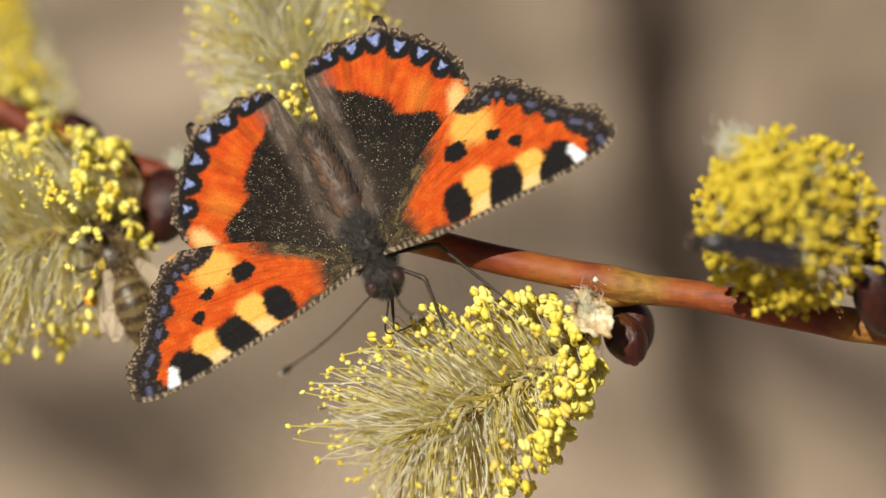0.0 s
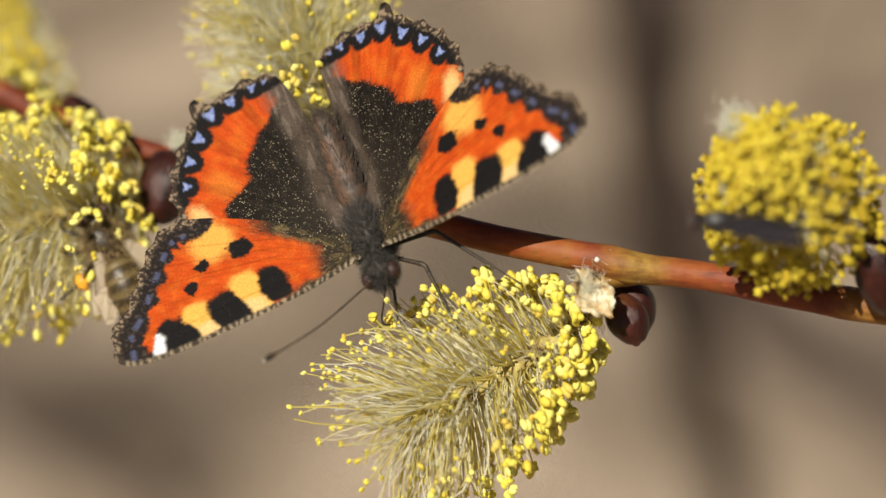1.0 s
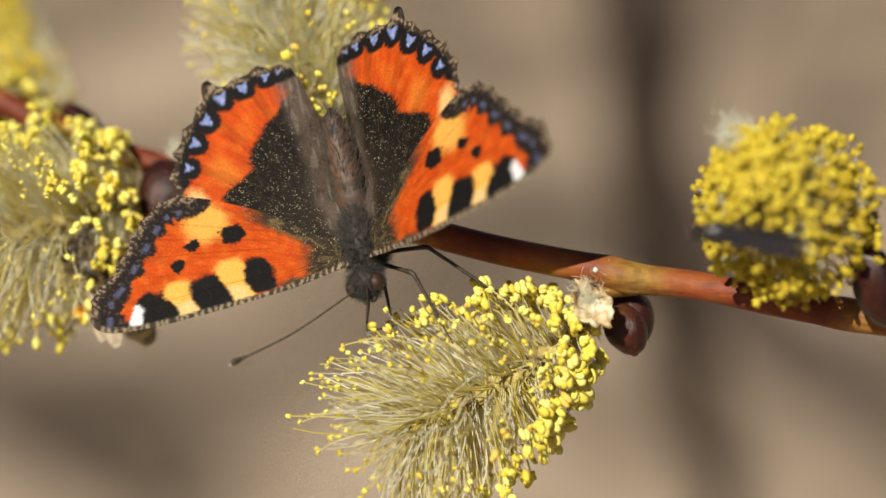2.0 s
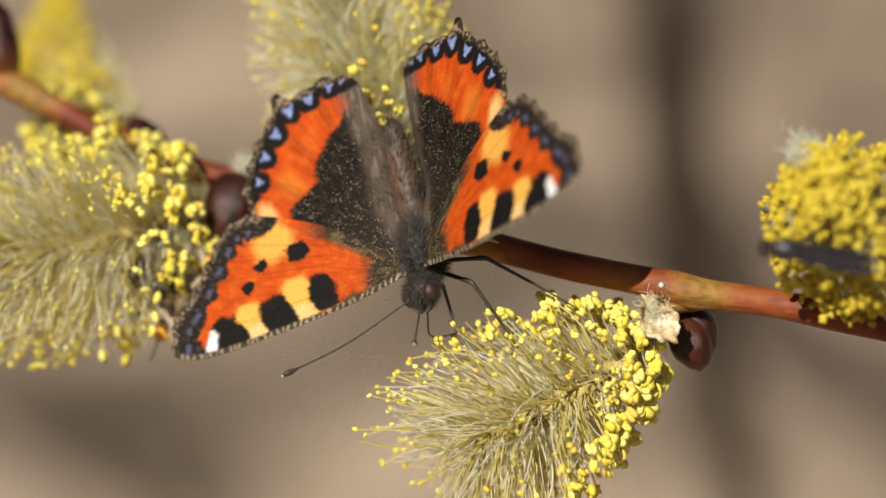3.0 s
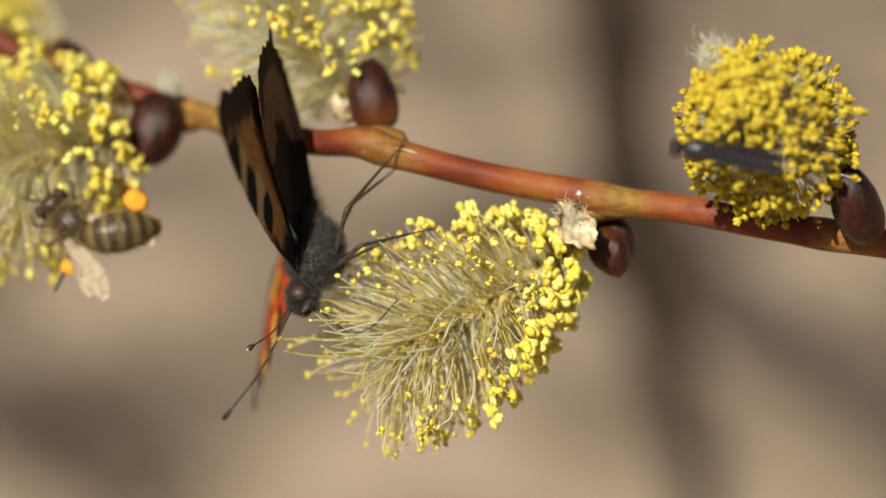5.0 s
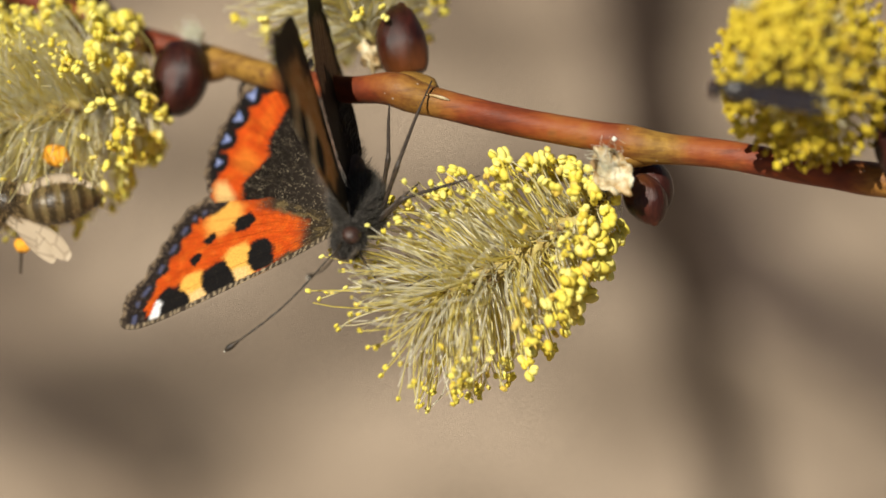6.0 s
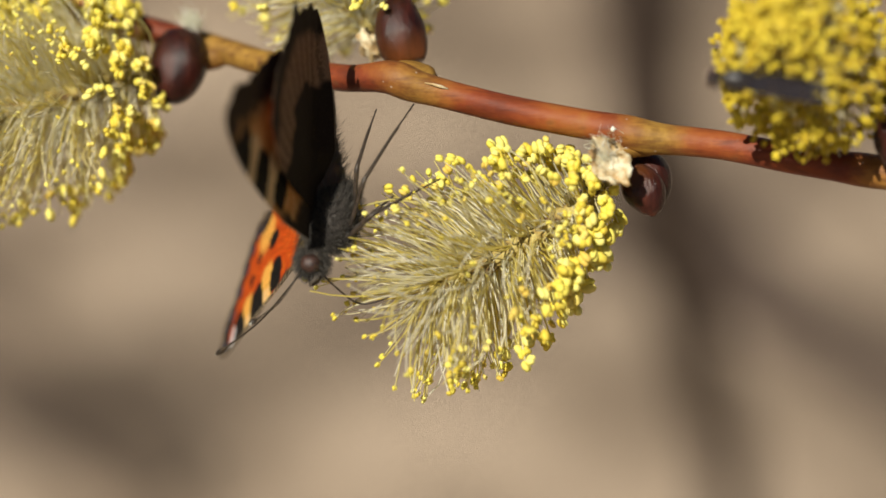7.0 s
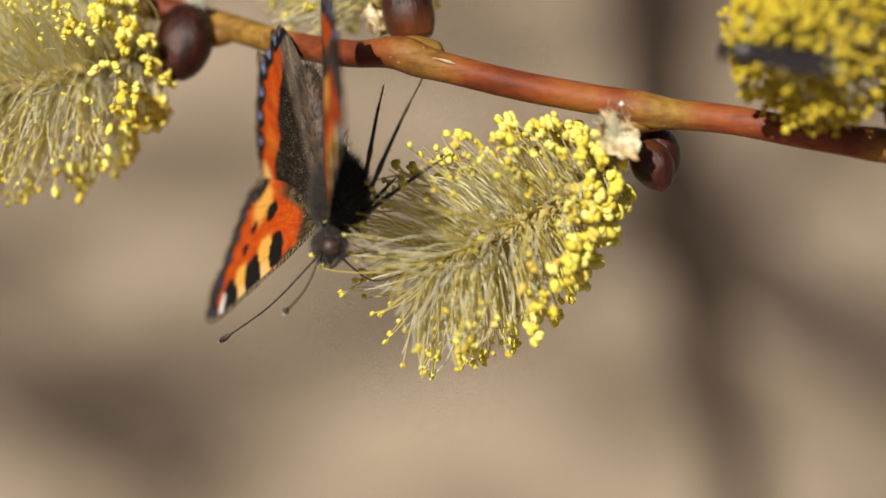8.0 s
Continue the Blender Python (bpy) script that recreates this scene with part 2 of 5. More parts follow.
def bud(at, tip, width, seed, base=0.0, deep=0.95):
    """A pointed bud scale, from its foot to its beak."""
    at, tip = to_m(at) - np.array(TWIG_AT), to_m(tip) - np.array(TWIG_AT)
    n = 26
    path = [at + (tip - at) * u for u in np.linspace(0, 1, n)]
    bend = np.cross(unit(tip - at), (0, 1, 0)) * np.linalg.norm(tip - at)
    path = [p + bend * 0.08 * math.sin(math.pi * i / (n - 1)) for i, p in enumerate(path)]
    radii = []
    for u in np.linspace(0, 1, n):
        r = math.sin(math.pi * min(1, u * 0.90 + 0.10)) ** 0.5 * (1 - 0.18 * u)
        r = max(r, 0.04)
        if u > 0.93:
            r = max(0.10, r * (1 - (u - 0.93) / 0.07 * 0.8))
        radii.append(width * 0.5 * MM * r)
    verts, faces = sweep(path, radii, 22, deep, lambda i, w: 0.06 * noise.noise((i * 0.12 + seed, 1.4 * math.cos(w), 1.4 * math.sin(w))) - 0.05 * max(0, math.cos(w - 1.2)) ** 12)
    field = np.repeat(np.clip(base * (1 - np.linspace(0, 1, n) / 0.45), 0, 1), 22)
    part("bud", mesh_of("bud", verts, faces, BUD, True, {"node": field}), twig, "glossy dark red-brown bud scale")


def cushion(at, radii, seed):
    """The swollen olive seat of a bud on the twig."""
    verts, faces = [], []
    n, k = 16, 22
    for i in range(n + 1):
        th = math.pi * i / n
        for j in range(k):
            w = 2 * math.pi * j / k
            d = np.array([math.cos(th), math.sin(th) * math.cos(w), math.sin(th) * math.sin(w)])
            r = 1 + 0.10 * noise.noise((d[0] * 2 + seed, d[1] * 2, d[2] * 2))
            verts.append(to_m(at) - np.array(TWIG_AT) + d * np.array(radii) * MM * r)
    for i in range(n):
        for j in range(k):
            j2 = (j + 1) % k
            faces.append((i * k + j, i * k + j2, (i + 1) * k + j2, (i + 1) * k + j))
    part("bud_seat", mesh_of("bud_seat", verts, faces, BARK, True, {"node": [0.95] * len(verts)}), twig, "olive swelling under a bud")


def catkin(base, tip, seed, count, core_r, reach, anther, bare, hairs=900, spread=1.0, near=250, thin=1.0, label="", hair_len=0.45, forward=0.55, cap=0.0, ripe=0, foot=0.03, clumping=0.16, bias=(0.0, 0.0), lumpy=0.0, tiny=1.0, hang=0.0, rim=lambda w: False):
    """A male willow catkin: a scaly axis, silver hairs, filaments and the anthers on their tips.
    rim: the ways in which the anthers stand largest. hang: how far the lower filaments turn straight down. tiny: size of the anthers on the near side. lumpy: how far the ends stand out in clumps and gaps. bias: how much longer the filaments of the upper and of the lower side are towards the foot.
    reach(s): filament length in mm along the axis; anther(s): anther length in mm; bare(s, way): chance that a filament has no anther."""
    rnd = np.random.RandomState(seed)
    org = np.array(TWIG_AT)
    b, t = to_m(base) - org, to_m(tip) - org
    ax = unit(t - b)
    length = np.linalg.norm(t - b)
    side = unit(np.cross(ax, (0, 1, 0)))
    out = np.cross(side, ax)
    sag = side * 0.05 * length
    n = 24
    us = np.linspace(0, 1, n)
    path = np.array([b + (t - b) * u + sag * math.sin(math.pi * u) for u in us])
    prof = np.array([max(0.15, math.sin(math.pi * (0.12 + 0.80 * u)) ** 0.6) for u in us]) * core_r * MM
    verts, faces = sweep(path, prof, 14, None, lambda i, w: 0.35 * noise.noise((i * 0.9 + seed, 3 * math.cos(w), 3 * math.sin(w))))
    core = part("catkin", mesh_of("catkin", verts, faces, CORE), twig, label)

    def grow(m, lo, hi, reach_of, fwd):
        s = lo + (hi - lo) * rnd.rand(m) ** 0.9
        s = np.where(rnd.rand(m) < cap, 1.0, s)
        w = 2 * math.pi * rnd.rand(m)
        # stamens stand in pairs
        s[1::2], w[1::2] = s[0::2][:m // 2], w[0::2][:m // 2] + 0.06 * rnd.randn(m // 2)
        stray = rnd.randn(m, 3)
        stray[1::2] = stray[0::2][:m // 2] + 0.45 * rnd.randn(m // 2, 3)
        root = b + (t - b) * s[:, None] + sag * np.sin(math.pi * s)[:, None]
        radial = np.cos(w)[:, None] * side + np.sin(w)[:, None] * out
        root = root + radial * (np.interp(s, us, prof) * np.where(s == 1.0, 0.8 * rnd.rand(m) ** 0.5, 0.8))[:, None]
        lean = fwd * (0.15 + 1.9 * s ** 2.2) + 0.18 * stray[:, 0]
        if cap:
            lean = np.where(s == 1.0, 0.35 + 12.0 * rnd.rand(m) ** 1.6, lean)
        clump = np.array([noise.noise_vector(Vector(p * 620)) for p in root + radial * 0.001])
        lean = lean * (1 - hang * np.maximum(0, np.cos(w)))
        way = radial + ax * lean[:, None] + 0.14 * stray + clumping * clump
        way /= np.linalg.norm(way, axis=1, keepdims=True)
        L = np.array([reach_of(v) for v in s]) * MM * (0.80 + 0.28 * rnd.rand(m))
        L = L * (1 + (bias[0] * np.maximum(0, -np.cos(w)) + bias[1] * np.maximum(0, np.cos(w))) * (1 - s))
        L = L * (1 + lumpy * np.array([noise.noise(Vector(p * 520)) for p in root + radial * 0.002]))
        mid = root + (0.55 * way + 0.25 * radial * spread + 0.28 * rnd.randn(m, 3)) * (L * 0.62)[:, None]
        tip_ = root + way * L[:, None]
        return s, radial, root, mid, tip_, way

    s, radial, root, mid, tip_, way = grow(count, foot, 1.0, reach, forward)
    thick = thin * (0.65 + 0.75 * rnd.rand(count))
    part("filaments", strand_mesh("filaments", root, mid, tip_, 0.055 * MM * thick, 0.045 * MM * thick, FILAMENT, 6), core, "pale green-white filaments", "stuff")
    if hairs:
        hs, hr, h0, h1, h2, hw = grow(hairs, 0.0, 1.0, lambda v: reach(v) * hair_len, forward)
        part("silky_hairs", strand_mesh("silky_hairs", h0, h1, h2, 0.040 * MM, 0.018 * MM, HAIR, 4), core, "silver-white silky hairs", "stuff")
    # anthers: those in reach of the eye as pieces, the rest joined
    bear = [i for i in range(count) if rnd.rand() > bare(s[i], way[i])]
    bear.sort(key=lambda i: tip_[i][1])
    rest_v, rest_f = [], []
    for rank, i in enumerate(bear):
        size = anther(s[i]) * MM * rnd.uniform(0.75, 1.2) * (1.25 if rim(way[i]) else tiny if way[i][1] < -0.35 and s[i] > 0.3 else 1.0)
        z = Vector(way[i] + 0.5 * rnd.randn(3)).normalized()
        q = z.to_track_quat("Z", "Y").to_matrix().to_4x4() @ Matrix.Rotation(rnd.rand() * 6.28, 4, "Z")
        k = rnd.randint(5)
        if rank < near:
            ob = new("anther", ANTHER_MESHES[k + 5 * ripe])
            ob.parent = core
            ob.matrix_local = Matrix.Translation(tip_[i]) @ q @ Matrix.Scale(size, 4)
        else:
            v, f = LOBES[k]
            o = sum(len(a) for a in rest_v)
            rest_v.append((v * size) @ np.array(q.to_3x3()).T + tip_[i])
            rest_f += [tuple(c + o for c in face) for face in f]
    if rest_v:
        part("anthers", mesh_of("anthers", np.concatenate(rest_v), rest_f, FRESH_REST if ripe else POLLEN), core, "far-side yellow anthers", "stuff")
    return core


def tuft(at, way, count, length, width, seed, label):
    """A tuft of silky hair where a bud scale has burst."""
    rnd = np.random.RandomState(seed)
    at = to_m(at) - np.array(TWIG_AT)
    way = unit(way)
    root = at + rnd.randn(count, 3) * width * MM * 0.35
    d = way + 0.55 * rnd.randn(count, 3)
    d /= np.linalg.norm(d, axis=1, keepdims=True)
    L = length * MM * (0.5 + 0.6 * rnd.rand(count))[:, None]
    return part("silky_tuft", strand_mesh("silky_tuft", root, root + d * L * 0.5 + 0.2 * L * rnd.randn(count, 3), root + d * L, 0.03 * MM, 0.012 * MM, HAIR, 4), twig, label, "stuff")


def torn_scale(at, across, along, seed):
    """The ragged silky scale at a catkin's foot: a crumpled cupped flake with thickness."""
    org = np.array(TWIG_AT)
    at = to_m(at) - org
    a, c = to_m(across), to_m(along)
    nrm = unit(np.cross(a, c))
    n = 14
    verts, faces = [], []
    for lay in (0, 1):
        for i in range(n):
            for j in range(n):
                u, v = i / (n - 1) * 2 - 1, j / (n - 1) * 2 - 1
                rag = 1 + 0.6 * noise.noise((u * 2.5 + seed, v * 2.5, 0.3))
                p = at + a * u * rag * math.sqrt(1 - 0.45 * v * v) + c * v * rag * math.sqrt(1 - 0.45 * u * u)
                lift = 0.6 * MM * noise.noise((u * 1.7, v * 1.7 + seed, 1.0)) + 0.45 * MM * noise.noise((u * 4.5, v * 4.5 + seed, 3.0)) - 0.7 * MM * (u * u + v * v)
                verts.append(p + nrm * (lift - lay * 0.12 * MM))
    for lay in (0, 1):
        for i in range(n - 1):
            for j in range(n - 1):
                o = lay * n * n + i * n + j
                q = (o, o + 1, o + n + 1, o + n)
                faces.append(q if lay == 0 else q[::-1])
    rim = [i * n for i in range(n)] + [(n - 1) * n + j for j in range(1, n)] + [i * n + n - 1 for i in range(n - 2, -1, -1)] + [j for j in range(n - 2, 0, -1)]
    for k in range(len(rim)):
        x, y = rim[k], rim[(k + 1) % len(rim)]
        faces.append((x, y, y + n * n, x + n * n))
    part("torn_scale", mesh_of("torn_scale", verts, faces, SCALE), twig, "torn cream-coloured silky bud scale")


def build_twig():
    stem()
    bud((14.5, 246.6, -6.2), (16.4, 245.6, -9.95), 4.0, 1, 0.3)
    bud((15.0, 248.4, -4.8), (16.9, 248.0, -9.2), 4.3, 7)
    cushion((14.6, 245.6, -3.7), (2.6, 1.2, 1.3), 3)
    cushion((-4.3, 247.9, 2.0), (2.5, 1.5, 1.6), 4)
    cushion((-22.6, 258.4, 4.7), (2.6, 1.1, 1.2), 5)
    bud((-4.1, 250.6, 3.4), (-4.9, 251.6, 9.8), 4.9, 2, 0.35)
    bud((-24.53, 258.0, 6.79), (-25.9, 256.0, 0.55), 5.5, 3)
    bud((-31.55, 264, 9.16), (-34.46, 264.5, 12.5), 3.6, 4)
    bud((-46.43, 267, 16.09), (-47.21, 267, 23.4), 4.6, 5, 0.4)
    bud((37.2, 237.2, -6.4), (34.9, 234.8, -0.6), 4.6, 6)
    catkin((13.82, 246.5, -6.06), (-3.4, 244.5, -16.1), 11, 900, 1.1, lambda s: 1.4 + 7.6 * min(1, s / 0.66), lambda s: 1.15 if s < 0.45 else (0.85 if s < 0.7 else 0.52),
           lambda s, w: 0.03 if s < 0.46 or (0.6 * w[0] - 0.8 * w[2] > 0.34 and s < 0.9) else (0.25 if w[2] > 0.2 and s < 0.75 else (0.82 if w[1] < -0.35 else 0.25)), 200, rim=lambda w: 0.6 * w[0] - 0.8 * w[2] > 0.34, tiny=0.6, hang=0.15, forward=0.45, near=300, thin=1.45, foot=0.09, bias=(0.38, -0.12), label="half-spent catkin, yellow at its foot and pale at its tip", hair_len=0.8)
    catkin((-7.53, 256.5, 6.51), (-15.38, 262.0, 23.6), 12, 1300, 1.4, lambda s: 6.6 + 2.1 * min(1, s / 0.3), lambda s: 1.0 if s < 0.35 else 0.6,
           lambda s, w: 0.93 if w[0] < -0.25 and w[2] < 0.3 else 0.1 if s < 0.35 or w[0] > 0.35 else (0.85 if w[1] < -0.35 else 0.3), 700, near=280, thin=1.25, label="open catkin with pale filaments, anthers towards its foot", hair_len=0.9)
    catkin((-26.6, 259.3, 4.0), (-48.6, 256.5, -0.7), 13, 1900, 1.3, lambda s: 4.6 + 4.6 * min(1, s / 0.3), lambda s: 1.1 if s < 0.45 else 0.68,
           lambda s, w: 0.06 if s < 0.2 else (0.25 if w[2] > 0.3 else (0.7 if w[1] < -0.3 else 0.3)), 450, near=300, thin=1.1, tiny=0.45, label="open catkin with pale green filaments and yellow rim", hair_len=0.75)
    catkin((-36.6, 272, 12.1), (-47.0, 312, 26.8), 14, 1700, 1.9, lambda s: 2.1 + 1.3 * math.sin(math.pi * s), lambda s: 0.8,
           lambda s, w: 0.02 if w[0] < 0.25 else 0.97, 450, near=260, label="young catkin, dense yellow on one side, silvery on the other", hair_len=0.95, ripe=1)
    catkin((-43.54, 271, 13.83), (-39.01, 270, 9.75), 15, 200, 1.2, lambda s: 2.8, lambda s: 0.95, lambda s, w: 0.05, 100, near=120, label="small yellow catkin behind the twig")
    catkin((31.6, 240.4, 0.3), (25.6, 230.0, 4.56), 16, 1700, 3.2, lambda s: 3.0 + 1.5 * math.sin(math.pi * s), lambda s: 0.80, lambda s, w: 0.02, 0,
           near=300, label="fresh catkin seen end-on, dense dark-yellow anthers", forward=0.35, cap=0.32, ripe=1, clumping=0.5, lumpy=0.45)
    torn_scale((12.3, 241.6, -5.5), (1.15, 0.3, -1.75), (-1.2, -0.3, -0.7), 1)
    torn_scale((-7.6, 252.6, 5.0), (1.0, 0.1, -0.3), (-0.2, -0.4, 1.3), 2)
    tuft((12.0, 241.4, -4.6), (-0.4, -0.5, 0.3), 150, 1.3, 1.8, 21, "white silky hairs at the catkin's foot")
    tuft((23.6, 231.5, 8.0), (-0.3, 0.0, 0.8), 700, 1.1, 2.0, 22, "white silky tuft")
    tuft((-23.3, 257, 7.33), (-0.2, 0, 0.8), 200, 1.6, 1.0, 23, "white silky tuft")
    scar = sweep(to_m([(-2.9, 245.2, 1.5), (-2.2, 245.05, 1.35), (-1.5, 245.05, 1.15), (-0.9, 245.15, 0.95)]) - np.array(TWIG_AT), [0.05 * MM, 0.12 * MM, 0.15 * MM, 0.05 * MM], 8)
    part("scar", mesh_of("scar", *scar, SCALE), twig, "pale scuffed scar on the bark")
    fleck = sweep(to_m([(12.88, 244.1, -2.34), (12.92, 243.95, -2.6), (12.96, 244.1, -2.86)]) - np.array(TWIG_AT), [0.1 * MM, 0.28 * MM, 0.1 * MM], 8)
    part("fleck", mesh_of("fleck", *fleck, HAIR), twig, "small white lenticel")


build_twig()

# ---- ground and thicket far behind ----
def ground_material():
    m, t, p = material("dry grass", 0.9)
    v = coords(t, 1.0, "Object", (1, 1, 1), (-0.18, 0, 0))
    c = ramp(t, grain(t, v, 3.4, 3, 0.5), [(0.38, (0.10, 0.068, 0.043)), (0.5, (0.305, 0.225, 0.153)), (0.62, (0.64, 0.495, 0.36))])
    c = blend(t, 0.25, c, ramp(t, grain(t, v, 60, 6), [(0.3, (0.125, 0.084, 0.056)), (0.7, (0.57, 0.45, 0.325))]))
    t.links.new(c, p.inputs["Base Color"])
    relief(t, p, grain(t, v, 80, 6), 0.8, 0.02)
    return m


def ground():
    verts, faces = [], []
    rings, sides = 34, 64
    verts.append((0, 3, 0))
    for i in range(rings):
        r = 0.25 * 1.36 ** i
        for k in range(sides):
            w = 2 * math.pi * k / sides
            x, y = r * math.cos(w), 3 + r * math.sin(w)
            verts.append((x, y, 0.06 * noise.noise((x * 0.8, y * 0.8, 0)) * min(1, 20 / (r + 1))))
    for k in range(sides):
        faces.append((0, 1 + k, 1 + (k + 1) % sides))
    for i in range(rings - 1):
        for k in range(sides):
            a, b = 1 + i * sides + k, 1 + i * sides + (k + 1) % sides
            faces.append((a, a + sides, b + sides, b))
    tagged(new("ground", mesh_of("ground", verts, faces, ground_material())), "dry tan winter grass, far out of focus", "ground", "", "structure")


def stem_material():
    m, t, p = material("thicket bark", 0.8)
    v = coords(t, 1, "Object", (1, 1, 0.2))
    c = ramp(t, grain(t, v, 60, 6), [(0.3, (0.045, 0.031, 0.024)), (0.55, (0.095, 0.068, 0.054)), (0.75, (0.17, 0.125, 0.10))])
    t.links.new(c, p.inputs["Base Color"])
    relief(t, p, grain(t, v, 200, 5), 0.6, 0.003)
    return m


THICKET = stem_material()


def shrub_stem(points, r, r1, label, seed):
    """A bare stem through the given places, from its foot upwards."""
    foot = np.array(points[0], float)
    path = spline(points, 30)
    u = np.linspace(0, 1, 30)
    radii = [(r + (r1 - r) * k) * (1 + 0.07 * noise.noise((k * 9, seed, 0))) for k in u]
    ob = new("shrub_stem")
    ob.location = foot
    tagged(ob, label, "shrub", "bare stems of the thicket")
    v, f = sweep(path - foot, radii, 10)
    part("trunk", mesh_of("trunk", v, f, THICKET), ob)
    rnd = random.Random(seed)
    for k in range(3):
        a = path[rnd.randint(14, 27)] - foot
        d = np.array([rnd.uniform(-0.2, 0.2), rnd.uniform(-0.2, 0.3), rnd.uniform(0.2, 0.4)])
        v, f = sweep([a + d * q + np.array([0, 0, 0.1 * q * q]) for q in np.linspace(0, 1, 9)], [r * 0.3 * (1 - 0.6 * q) for q in np.linspace(0, 1, 9)], 7)
        part("twig", mesh_of("twig", v, f, THICKET), ob)


ground()
def in_world(points):
    """Places of the subject's frame in the world."""
    return [tuple(BASE @ Vector(p)) for p in points]


shrub_stem([(0.21, 1.55, -0.02)] + in_world([(0.129, 1.25, -0.125), (0.098, 1.05, -0.0636), (0.0747, 0.90, -0.019), (0.059, 0.80, 0.0143), (0.053, 0.75, 0.043), (0.048, 0.70, 0.081), (0.044, 0.66, 0.16)]), 0.012, 0.0088, "upright dark shrub stem, far out of focus", 1)
shrub_stem([(0.60, 1.92, -0.02)] + in_world([(0.30, 1.50, -0.125), (0.215, 1.45, -0.068), (0.140, 1.40, -0.005), (0.110, 1.36, 0.06), (0.098, 1.33, 0.15), (0.09, 1.30, 0.25)]), 0.020, 0.009, "leaning brown shrub stem, far out of focus", 2)
shrub_stem([(0.55, 1.75, -0.02)] + in_world([(0.36, 1.42, -0.14), (0.20, 1.36, -0.07), (0.115, 1.32, -0.03), (0.07, 1.29, -0.008)]), 0.014, 0.006, "low slanting reddish-brown shrub stem, far out of focus", 5)
shrub_stem([(-0.2, 1.93, -0.02), (-0.208, 1.9, 0.039), (-0.228, 1.85, 0.135), (-0.285, 1.8, 0.23), (-0.363, 1.8, 0.293), (-0.5, 1.75, 0.38)], 0.009, 0.007, "leaning reddish shrub stem, far out of focus", 3)
shrub_stem([(-0.232, 1.95, -0.02), (-0.273, 1.92, 0.063), (-0.33, 1.9, 0.128), (-0.41, 1.9, 0.177), (-0.52, 1.9, 0.26)], 0.008, 0.006, "thin leaning reddish shrub stem, far out of focus", 4)

# ---- the butterfly ----
BODY_ROWS = [
    (0.0, -6.77, 242.85, 1.13, -67.0, 28.8, 174.0),
    (0.3, -6.85, 243.44, 0.59, -69.2, 29.6, 164.7),
    (0.5, -7.67, 243.61, 1.31, -64.9, 26.1, 164.1),
    (0.8, -6.48, 243.73, -0.08, -72.7, 26.0, 162.1),
    (1.0, -6.72, 243.65, 0.29, -68.0, 24.9, 168.3),
    (1.2, -6.68, 243.89, 0.64, -67.9, 23.7, 171.1),
    (2.3, -8.01, 244.00, 0.51, -75.5, 16.8, 147.2),
    (2.5, -9.02, 243.98, 0.06, -76.0, 18.4, 141.3),
    (3.0, -7.97, 244.04, 1.05, -74.4, 17.8, 148.6),
    (3.1, -8.73, 244.03, 0.73, -77.7, 14.6, 145.7),
    (3.3, -9.17, 244.21, -0.53, -80.0, 14.4, 123.4),
    (3.5, -9.10, 244.10, 0.15, -77.9, 15.4, 133.5),
    (3.8, -9.14, 244.33, 0.64, -75.5, 17.9, 136.1),
    (4.0, -8.84, 244.43, -0.71, -80.5, 11.1, 128.1),
    (4.2, -8.94, 244.19, -1.74, -82.5, 12.3, 121.3),
    (4.5, -9.82, 243.84, -4.00, -75.9, 14.0, 126.1),
    (4.6, -11.14, 243.99, -8.56, -88.9, 0.6, 97.0),
    (4.8, -10.73, 244.11, -8.48, -92.3, 25.3, 85.7),
    (5.0, -10.80, 244.18, -7.40, -89.7, 34.2, 88.4),
    (5.2, -10.90, 244.23, -7.11, -94.0, 34.1, 96.4),
    (6.3, -9.26, 244.46, -7.41, -69.5, 36.1, 122.7),
    (6.5, -10.96, 244.20, -8.62, -82.8, 19.1, 104.6),
    (6.8, -12.98, 244.36, -9.54, -83.9, 16.0, 97.2),
    (7.0, -11.67, 244.39, -9.25, -81.2, 16.4, 93.5),
    (7.3, -12.37, 244.40, -9.08, -92.3, 15.4, 94.9),
    (7.5, -12.45, 244.33, -9.86, -87.5, 19.3, 102.5),
    (7.7, -11.53, 244.44, -9.77, -86.5, 19.6, 97.0),
    (8.0, -11.55, 244.47, -9.66, -86.6, 13.4, 106.6),
]
